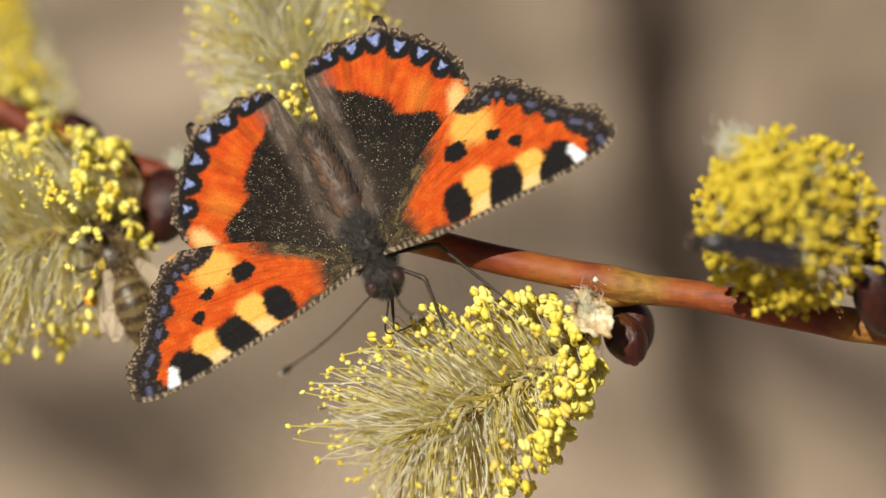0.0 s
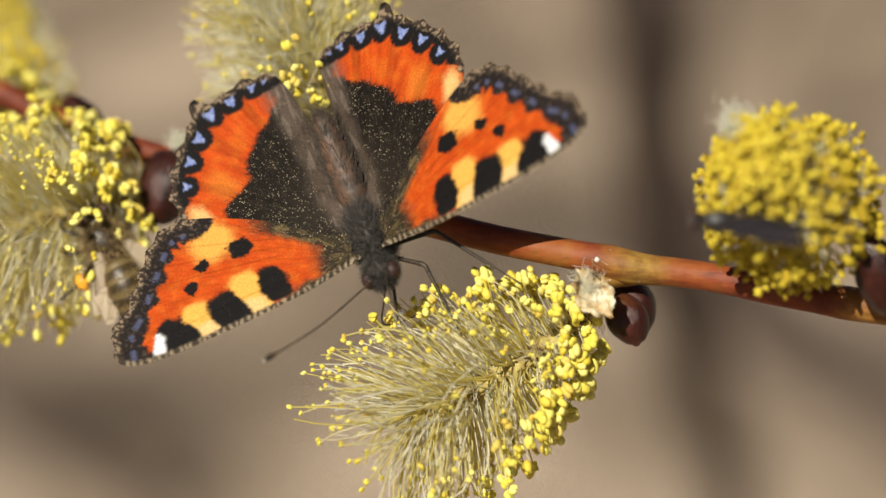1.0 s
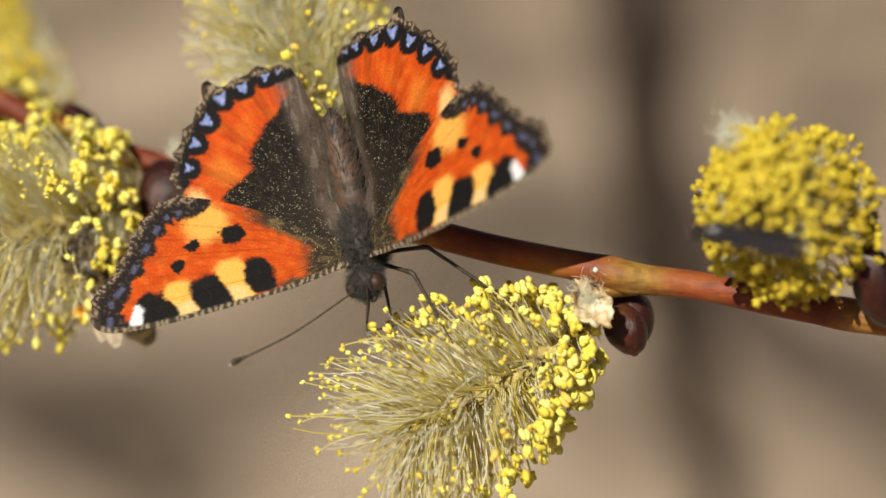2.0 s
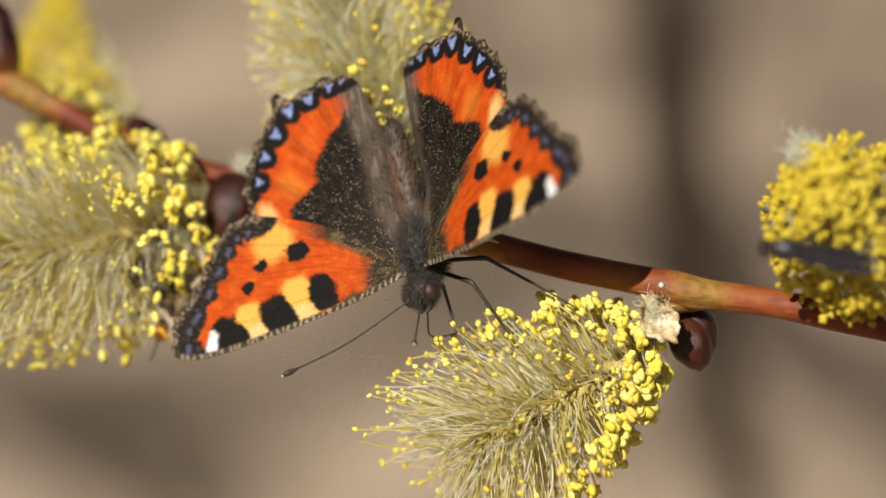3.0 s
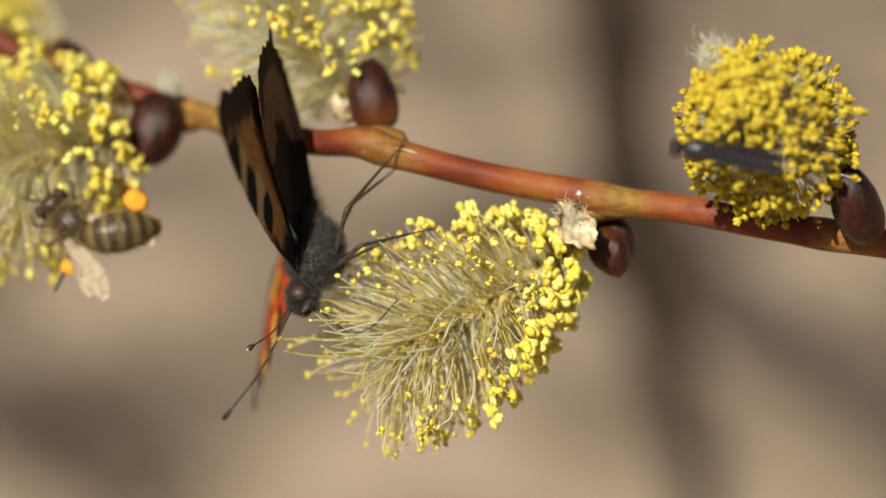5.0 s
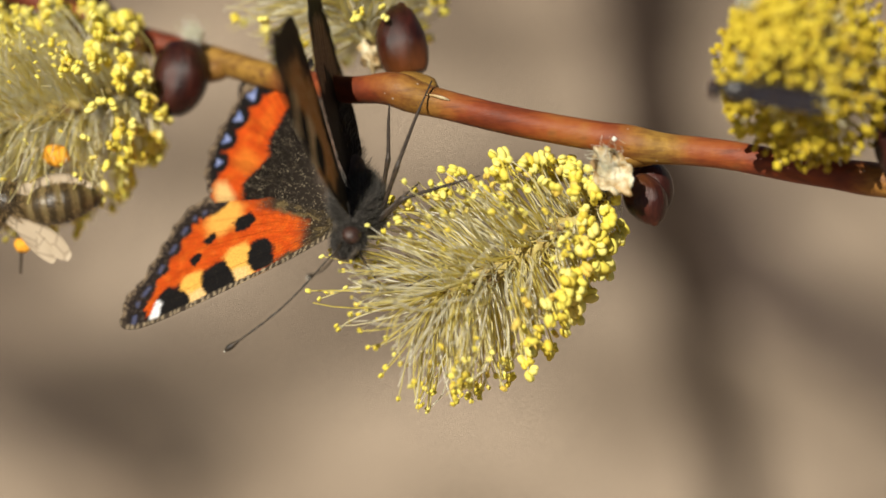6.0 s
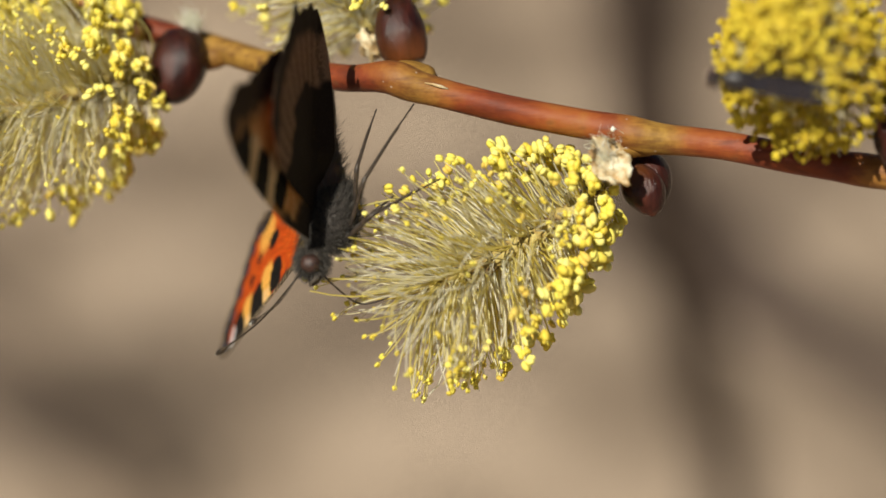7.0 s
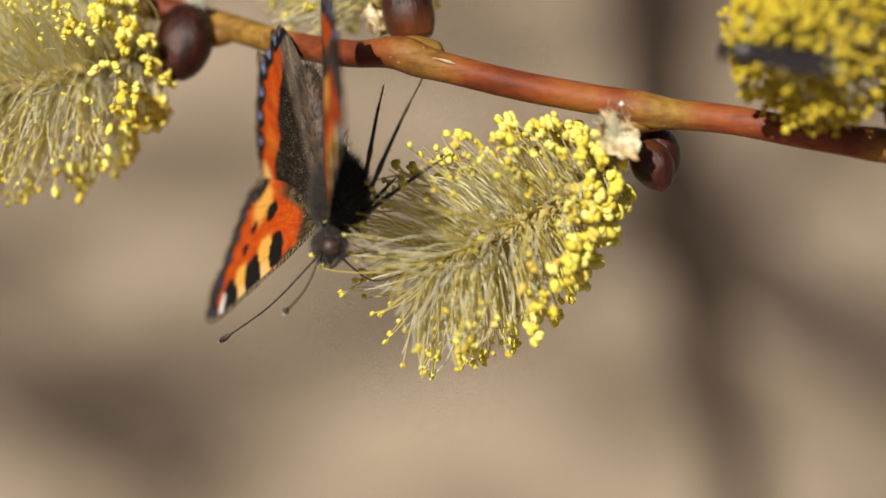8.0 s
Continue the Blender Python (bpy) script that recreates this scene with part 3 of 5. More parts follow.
# flap, sweep and twist of each wing, degrees: forewing and hindwing of one side, then of the other
WING_ROWS = [
    (0.0, 4.0, -0.8, 2.2, -0.2, -5.4, -3.0, 5.7, -0.5, 2.2, 1.2, -4.5, -4.5),
    (0.3, 32.4, -2.9, 4.8, 27.4, -2.1, -3.9, 31.3, 1.3, 5.7, 24.6, -3.2, -1.8),
    (0.5, 14.6, -1.0, 0.4, 10.5, -2.0, -4.8, 19.8, -1.7, 4.5, 13.9, -4.0, -3.8),
    (0.8, 38.4, -3.3, 5.3, 33.1, -0.7, -3.5, 37.1, -2.2, 7.2, 29.2, -5.8, -0.5),
    (1.0, 13.0, -0.2, 0.3, 8.9, -1.8, -5.6, 18.2, -1.0, 4.2, 13.1, -5.8, -2.1),
    (1.2, 2.3, 0.8, 2.6, -2.0, -4.1, -5.2, 8.3, -0.2, 4.9, 2.9, -6.5, 0.6),
    (2.3, 26.7, 0.1, 3.9, 20.8, 1.6, -5.4, 25.3, -5.4, 6.4, 19.3, -7.1, -2.5),
    (2.5, 20.1, -0.7, 0.6, 14.9, 0.4, -8.5, 21.2, -2.9, 5.4, 15.4, -7.0, -1.4),
    (3.0, 14.8, 1.4, -1.9, 11.4, -0.1, -7.6, 21.0, -3.0, 5.8, 15.5, -7.6, 0.3),
    (3.1, 15.5, 4.3, 1.0, 11.3, 3.4, -4.3, 19.4, -5.3, 7.9, 14.7, -9.9, 0.2),
    (3.3, 49.8, 1.7, 1.8, 46.9, 9.9, -3.5, 44.9, -5.0, 0.6, 41.6, -5.7, -2.6),
    (3.5, 33.1, -1.3, -0.1, 28.3, 1.0, -7.6, 31.7, -9.9, 3.8, 25.4, -2.7, -1.4),
    (3.8, 26.0, -4.1, 2.5, 19.9, -2.1, -6.8, 21.8, 4.4, 14.5, 16.5, 3.2, -0.1),
    (4.0, 42.9, -0.8, 3.3, 37.0, 4.3, -4.9, 40.7, -5.3, 3.3, 33.3, 4.1, -6.3),
    (4.2, 35.9, 0.5, 3.4, 30.3, 3.6, -6.1, 32.1, 1.7, 3.2, 25.7, 0.5, -5.1),
    (4.5, 16.9, 8.5, 0.3, 13.4, -0.5, -9.2, 18.5, -1.2, 5.5, 14.0, -1.3, 2.3),
    (4.6, 32.5, -5.0, -0.6, 28.9, -0.4, -6.9, 36.5, -6.2, 2.7, 36.4, 4.1, -12.9),
    (4.8, 14.9, -3.5, -0.1, 11.0, -0.0, -1.8, 22.1, -2.1, 2.5, 20.0, 1.4, -6.0),
    (5.0, 14.2, -6.1, 0.8, 10.7, 0.0, -1.5, 13.3, -5.7, 0.2, 9.8, 0.2, -2.7),
    (5.2, 15.1, -2.6, 0.7, 12.8, -7.6, -13.4, 19.2, -8.5, 0.3, 14.9, -6.7, 2.3),
    (6.3, 41.1, -1.9, 0.8, 36.2, -1.3, -6.0, 39.0, 1.4, -0.5, 35.3, -10.3, -5.2),
    (6.5, 15.4, 6.8, 6.7, 9.8, -0.0, -6.9, 15.8, -6.6, 0.6, 12.2, 12.1, -2.0),
    (6.8, 10.5, 11.1, 3.9, 7.5, -4.4, -9.3, 18.6, -4.0, 1.6, 12.6, 12.1, 2.8),
    (7.0, 18.8, 10.0, 2.8, 15.6, 0.0, -2.1, 19.3, -10.8, 2.3, 15.0, 17.0, -0.0),
    (7.3, 13.5, 10.7, 6.8, 9.2, 7.9, -1.6, 11.7, -4.5, 2.7, 5.8, 15.7, 10.1),
    (7.5, 1.7, 0.9, 1.5, -2.8, 5.8, -6.3, 3.4, -6.0, 2.9, -0.5, 12.6, 0.5),
    (7.7, 33.4, -3.4, 6.0, 26.4, 4.7, 2.6, 29.4, -19.7, 1.1, 24.5, 13.4, 7.0),
    (8.0, 12.3, 5.0, 10.3, 4.4, 2.7, -8.3, 10.4, -11.9, -2.0, 7.6, 16.8, -3.6),
]


def wing_material():
    m, t, p = material("wing scales", 0.7)
    v = coords(t)
    a = attribute(t, "pattern")
    fine = grain(t, v, 5200, 3, 0.7)
    shade = ramp(t, fine, [(0.3, (0.72, 0.72, 0.72)), (0.7, (1.12, 1.12, 1.12))])
    c = blend(t, 1.0, a.outputs["Color"], shade, "MULTIPLY")
    vor = t.nodes.new("ShaderNodeTexVoronoi")
    vor.inputs["Scale"].default_value = 8200
    t.links.new(v, vor.inputs["Vector"])
    fleck = ramp(t, vor.outputs["Distance"], [(0.24, (1, 1, 1)), (0.42, (0, 0, 0))])
    sparse = ramp(t, vor.outputs["Color"], [(0.70, (0, 0, 0)), (0.74, (1, 1, 1))])
    dust = attribute(t, "dust")
    k = blend(t, 1.0, fleck, sparse, "MULTIPLY")
    k = blend(t, 1.0, k, dust.outputs["Color"], "MULTIPLY")
    patch = ramp(t, grain(t, v, 700, 4, 0.6), [(0.38, (0.1, 0.1, 0.1)), (0.62, (1, 1, 1))])
    k = blend(t, 1.0, k, patch, "MULTIPLY")
    c = blend(t, k, c, (0.58, 0.49, 0.33))
    t.links.new(c, p.inputs["Base Color"])
    relief(t, p, fine, 0.35, 0.00006)
    p.inputs["Specular IOR Level"].default_value = 0.10
    shine_through(m, t, p, c, 0.20)
    return m


def fur_material(name, lo, hi):
    m, t, p = material(name, 0.6)
    p.inputs["Specular IOR Level"].default_value = 0.35
    c = ramp(t, island(t), [(0.0, lo), (1.0, hi)])
    t.links.new(c, p.inputs["Base Color"])
    return m


def chitin(name, lo, hi, rough, scale=2500):
    m, t, p = material(name, rough)
    v = coords(t)
    c = ramp(t, grain(t, v, scale, 4), [(0.35, lo), (0.65, hi)])
    t.links.new(c, p.inputs["Base Color"])
    relief(t, p, grain(t, v, scale * 2, 4), 0.4, 0.0001)
    return m


WING = wing_material()
FUR = fur_material("olive-brown fur", (0.014, 0.011, 0.008), (0.085, 0.067, 0.048))
THORAX_FUR = fur_material("grey-brown fur", (0.015, 0.014, 0.012), (0.115, 0.105, 0.092))
ABDOMEN_HAIR = fur_material("brown abdomen hair", (0.020, 0.016, 0.013), (0.10, 0.08, 0.062))
ABDOMEN = chitin("brown abdomen", (0.030, 0.022, 0.017), (0.13, 0.07, 0.04), 0.6, 500)
WING_HAIR = fur_material("golden-brown wing hair", (0.012, 0.009, 0.007), (0.10, 0.075, 0.045))
BODY = chitin("dark body", (0.016, 0.013, 0.011), (0.055, 0.045, 0.036), 0.7)
LEG = chitin("dark leg", (0.018, 0.013, 0.010), (0.06, 0.042, 0.028), 0.5)
EYE_MAT = chitin("brown eye", (0.018, 0.010, 0.008), (0.06, 0.026, 0.018), 0.45, 5000)
CLUB = chitin("antenna club", (0.012, 0.010, 0.008), (0.05, 0.032, 0.016), 0.5)

BLACK, BROWN, ORANGE = (0.010, 0.009, 0.009), (0.040, 0.031, 0.024), (0.56, 0.072, 0.007)
YELLOW, PALE, WHITE, BLUE, BEIGE = (0.88, 0.46, 0.09), (0.86, 0.60, 0.28), (0.86, 0.86, 0.88), (0.19, 0.25, 0.53), (0.50, 0.37, 0.24)

FORE_EDGE = [(0.9, 2.9), (5.09, 4.05), (7.79, 4.6), (10.48, 5.0), (13.16, 5.3), (15.85, 5.55), (18.51, 5.68), (20.89, 5.58), (22.44, 5.17),
             (23.2, 4.3), (23.1, 3.1), (22.55, 1.6), (21.3, 0.4), (20.35, -0.95), (19.35, -2.4), (18.4, -3.8), (17.4, -5.05), (16.25, -5.85),
             (14.9, -6.1), (13.6, -5.85), (11.06, -4.9), (7.03, -2.9), (3.3, -0.2), (0.7, 0.3)]
HIND_EDGE = [(0.9, 0.4), (6.7, -1.0), (10.8, -2.6), (13.2, -4.2), (14.5, -6.0), (14.9, -7.8), (14.6, -9.5), (13.8, -11.3), (12.6, -12.9), (11.6, -14.1), (10.9, -15.1),
             (9.6, -15.5), (8.0, -15.8), (6.6, -16.3), (5.0, -16.3), (3.6, -16.1), (2.8, -15.0), (2.1, -12.6), (1.4, -8.8), (1.0, -4.6), (0.8, -2.4)]
# blue lunules of the hindwing's edge: place and half size
LUNULES = [(13.25, -8.7, 0.36), (12.35, -10.75, 0.42), (11.05, -12.5, 0.46), (9.6, -14.2, 0.50), (7.55, -14.75, 0.44), (5.5, -15.3, 0.32), (4.35, -15.55, 0.25)]


def ease(a, b, x):
    u = np.clip((x - a) / (b - a), 0, 1)
    return u * u * (3 - 2 * u)


def oval(x, y, cx, cy, rx, ry, turn=0.0, soft=0.22, p=2.4):
    c, s = math.cos(radians(turn)), math.sin(radians(turn))
    u, v = ((x - cx) * c + (y - cy) * s) / rx, (-(x - cx) * s + (y - cy) * c) / ry
    d = (np.abs(u) ** p + np.abs(v) ** p) ** (1 / p)
    return 1 - ease(1 - soft * 0.5, 1 + soft * 0.5, d)


def lay(c, mask, paint):
    return c * (1 - mask[:, None]) + np.asarray(paint)[None, :] * mask[:, None]


def near_line(x, y, pts):
    """Distance to a polyline of close points, and how far along it the nearest one lies."""
    d = np.full(len(x), 1e9)
    at = np.zeros(len(x))
    along = np.concatenate([[0], np.cumsum(np.linalg.norm(np.diff(pts, axis=0), axis=1))])
    for (px, py), s in zip(pts, along):
        e = np.hypot(x - px, y - py)
        m = e < d
        d[m], at[m] = e[m], s
    return d, at


def rough_field(x, y, scale, seed):
    return np.array([noise.noise((a * scale, b * scale, seed)) for a, b in zip(x, y)])


def scale_rows(x, y, root, seed):
    """Fine rays of lighter and darker scales that fan out from the wing's root."""
    a, r = np.arctan2(y - root[1], x - root[0]), np.hypot(x - root[0], y - root[1])
    fan = np.array([noise.noise((p * 26, q * 0.35, seed)) + 0.7 * noise.noise((p * 70, q * 0.8, seed)) for p, q in zip(a, r)])
    return np.clip(1 + 0.22 * fan, 0.6, 1.25)


def paint_fore(x, y, rim, front, back):
    j1, j2 = rough_field(x, y, 1.1, 3.1), rough_field(x, y, 4.5, 8.3)
    k1, k2 = rough_field(x, y, 1.0, 13.1), rough_field(x, y, 4.2, 18.3)
    xj, yj = x + 0.36 * j1 + 0.15 * j2, y + 0.36 * k1 + 0.15 * k2
    dm, s = near_line(x, y, rim)
    dc, _ = near_line(x, y, front)
    db, _ = near_line(x, y, back)
    n = len(x)
    c = np.tile(np.array(ORANGE), (n, 1))
    c = lay(c, ease(-0.3, 0.7, j1) * 0.55, (0.66, 0.145, 0.014))
    c = c * scale_rows(x, y, (1.7, 2.1), 2.0)[:, None]
    c = lay(c, oval(xj, yj, 12.6, -3.1, 1.9, 1.7, 30, 0.8) * 0.9, YELLOW)
    c = lay(c, oval(xj, yj, 10.75, 2.9, 1.5, 2.4, 18, 0.35), YELLOW)
    c = lay(c, oval(xj, yj, 15.25, 4.1, 1.5, 2.4, 18, 0.35), YELLOW)
    c = lay(c, oval(xj, yj, 15.4, 5.0, 1.4, 1.1, 10, 0.7) * 0.8, PALE)
    c = lay(c, oval(xj, yj, 10.9, 4.2, 1.3, 1.0, 10, 0.7) * 0.7, PALE)
    top = lay(c, oval(xj, yj, 19.35, 4.5, 0.5, 1.1, -15, 0.3), WHITE)
    under = lay(np.tile(np.array((0.56, 0.27, 0.085)), (n, 1)), ease(-0.3, 0.5, j1 + 0.5 * j2) * 0.6, (0.62, 0.38, 0.17))
    under = lay(under, np.maximum(oval(xj, yj, 10.75, 2.9, 1.5, 2.4, 18), oval(xj, yj, 15.25, 4.1, 1.5, 2.4, 18)), (0.68, 0.52, 0.30))
    bars = np.maximum.reduce([oval(xj, yj, 8.6, 2.6, 1.3, 1.8, 12), oval(xj, yj, 12.85, 4.0, 1.6, 2.3, 22), oval(xj, yj, 17.6, 4.4, 1.45, 2.1, 30),
                              oval(xj, yj, 19.0, 5.2, 1.6, 0.7, 0)])
    spots = np.maximum.reduce([oval(xj, yj, 10.5, -1.7, 1.08, 1.0, 20), oval(xj, yj, 13.93, -1.1, 0.58, 0.6), oval(xj, yj, 15.37, 0.47, 0.55, 0.55)])
    top, under = lay(top, np.maximum(bars, spots), BLACK), lay(under, bars, BLACK)
    top = lay(top, oval(xj, yj, 19.35, 4.5, 0.5, 1.1, -15, 0.3), WHITE)
    # dusted base
    base = np.maximum.reduce([1 - ease(3.4, 5.6, x + 0.6 * j1 - 0.1 * y), (1 - ease(0.7, 1.7, db + 0.4 * j1)) * (1 - ease(7.0, 10.5, x)), (1 - ease(0.4, 1.2, dc + 0.3 * j1)) * (1 - ease(5.5, 9.0, x))])
    top, under = lay(top, base, (0.035, 0.026, 0.016)), lay(under, base, BROWN)
    gold = rough_field(np.hypot(x - 1.7, y - 2.1) * 0.9, np.arctan2(y - 2.1, x - 1.7) * 16, 1.0, 4.4)
    top = lay(top, base * ease(0.0, 0.45, gold + 0.4 * j2) * 0.6, (0.20, 0.145, 0.06))
    # margin
    P = 2.05
    wave = 0.5 + 0.5 * np.cos(2 * math.pi * s / P)
    deep = 2.0 + 0.6 * wave + 1.2 * ease(19.5, 22.0, x) + 0.2 * j2 + 0.15 * j1
    band = 1 - ease(deep - 0.2, deep + 0.15, dm)
    top, under = lay(top, band, (0.020, 0.015, 0.014)), lay(under, 1 - ease(2.4, 4.4, dm + 0.9 * j1 + 0.5 * j2), (0.045, 0.030, 0.020))
    blue = band * ease(0.5, 0.75, wave + 0.35 * j2) * (ease(1.25, 1.4, dm) - ease(1.75, 1.9, dm))
    top = lay(top, blue * 0.5, (0.13, 0.15, 0.29))
    hem = 1 - ease(0.4, 0.8, dm + 0.3 * j2)
    top = lay(top, hem, (0.042, 0.030, 0.023))
    top = lay(top, hem * ease(-0.05, 0.35, rough_field(x, y, 4.2, 2.2) + 0.25 * (0.5 - wave)) * 0.6, BEIGE)
    top = lay(top, band * (1 - hem) * ease(0.2, 0.5, rough_field(x, y, 3.3, 9.2)) * 0.4, (0.16, 0.12, 0.09))
    # leading edge, checked pale and dark
    lead = 1 - ease(0.32, 0.62, dc + 0.12 * j2)
    top = lay(top, lead, (0.06, 0.045, 0.032))
    top = lay(top, lead * ease(0.0, 0.25, np.sin(x * 11.0 + 4 * j1) + 1.2 * j2 - 0.15) * 0.7, (0.48, 0.38, 0.25))
    # veins
    for vy, k in ((2.2, 0.10), (0.6, -0.10), (-0.4, -0.28), (0.2, -0.2)):
        line = 1 - ease(0.03, 0.10, np.abs(y - vy - (x - 4) * k))
        top = top * (1 - 0.28 * line * ease(5, 9, x))[:, None]
    return top, under, np.clip(base * 1.0 + 0.08, 0, 1)


def paint_hind(x, y, rim, front, back):
    j1, j2 = rough_field(x, y, 0.9, 5.7), rough_field(x, y, 4.0, 1.9)
    dm, s = near_line(x, y, rim)
    dc, _ = near_line(x, y, front)
    db, _ = near_line(x, y, back)
    n = len(x)
    c = np.tile(np.array(ORANGE), (n, 1))
    c = lay(c, ease(-0.2, 0.7, j1) * 0.6, (0.66, 0.145, 0.014))
    c = c * scale_rows(x, y, (1.5, -1.2), 6.0)[:, None]
    c = lay(c, oval(x + 0.3 * j1, y + 0.3 * j2, 10.2, -7.6, 1.5, 1.0, -45, 1.2) * 0.5, (0.75, 0.25, 0.03))
    c = lay(c, oval(x + 0.3 * j1, y + 0.3 * j2, 12.8, -5.2, 1.6, 0.8, -55, 1.1) * 0.85, (0.85, 0.58, 0.22))
    bound = np.interp(y, [-16.5, -14.2, -13.2, -12.2, -11.2, -10.2, -9.2, -8.0, -7.3, -6.6, -6.0, -5.5, -5.0, -4.0, -3.0, 0.5], [2.6, 3.1, 3.7, 4.8, 5.9, 6.7, 7.5, 8.0, 8.0, 8.8, 10.0, 10.8, 10.9, 10.8, 11.4, 14.0])
    dark = 1 - ease(-0.35, 0.35, x - bound + 0.35 * j1 + 0.35 * j2)
    top = lay(c, dark, (0.012, 0.0088, 0.0066))
    top = lay(top, dark * ease(0.0, 0.6, j1) * 0.6, (0.024, 0.018, 0.012))
    inner = 1 - ease(0.9, 2.9, db + 0.5 * j1 + 0.2 * j2)
    top = lay(top, dark * (1 - ease(2.0, 8.0, np.hypot(x - 1.5, y + 1.2) + 0.8 * j1)) * 0.6, (0.034, 0.026, 0.019))
    vein = ease(0.55, 0.9, np.cos(np.arctan2(y + 1.2, x - 1.5) * 21 + 0.6 * j1))
    top = top * (1 - 0.2 * vein * ease(3, 6, np.hypot(x - 1.5, y + 1.2)))[:, None]
    top = lay(top, inner, (0.115, 0.085, 0.066))
    top = lay(top, inner * ease(0.0, 0.5, j2 + 0.6 * j1) * 0.7, (0.055, 0.040, 0.030))
    top = lay(top, inner * ease(0.15, 0.5, rough_field(x * 3.0, y * 0.5, 1.0, 3.3)) * 0.6, (0.26, 0.21, 0.17))
    spots = np.maximum.reduce([oval(x + 0.2 * j2, y + 0.2 * j1, cx, cy, 0.62 + 1.1 * r, 0.62 + 1.1 * r, 0, 0.25) for cx, cy, r in LUNULES])
    P = 2.2
    wave = 0.5 - 0.5 * np.cos(2 * math.pi * s / P)
    deep = 0.3 + (1.05 + 0.25 * wave + 0.2 * j2) * ease(0.0, 1.3, s)
    band = np.maximum(1 - ease(deep - 0.18, deep + 0.18, dm), spots)
    top = lay(top, band, BLACK)
    # each lunule is an arrowhead that opens towards the edge
    for cx, cy, r in LUNULES:
        k = int(np.argmin(np.hypot(*(rim - np.array((cx, cy))).T)))
        way = rim[k] - np.array((cx, cy))
        way = way / np.linalg.norm(way)
        u = (x - cx) * way[0] + (y - cy) * way[1]
        v = -(x - cx) * way[1] + (y - cy) * way[0]
        wide = r * (0.75 + 0.45 * np.clip(u / r, -1, 1)) + 0.10 * j2
        blue = (1 - ease(wide - 0.10, wide + 0.06, np.abs(v))) * ease(-1.15 * r, -0.9 * r, u) * (1 - ease(0.75 * r, r, u - 0.35 * np.abs(v)))
        top = lay(top, blue, BLUE)
        top = lay(top, blue * ease(0.05, 0.6, j2 + 0.2) * 0.5, (0.44, 0.49, 0.68))
    hem = 1 - ease(0.35, 0.75, dm + 0.3 * j2)
    top = lay(top, hem, (0.045, 0.032, 0.024))
    top = lay(top, hem * ease(-0.05, 0.35, rough_field(x, y, 4.2, 7.7) + 0.25 * (0.5 - wave)) * 0.6, BEIGE)
    under = np.tile(np.array((0.020, 0.014, 0.011)), (n, 1))
    streak = ease(-0.1, 0.5, np.sin(np.arctan2(y, x) * 60) * 0.5 + j2)
    outer = (1 - ease(5.6, 6.6, dm + 0.9 * j1)) * ease(1.6, 2.6, dm + 0.5 * j2)
    under = lay(under, outer, (0.26, 0.16, 0.10))
    under = lay(under, outer * streak * 0.7, (0.08, 0.05, 0.03))
    return top, under, np.clip(dark * (1 - band) * (1 - 0.7 * inner) + 0.05, 0, 1)


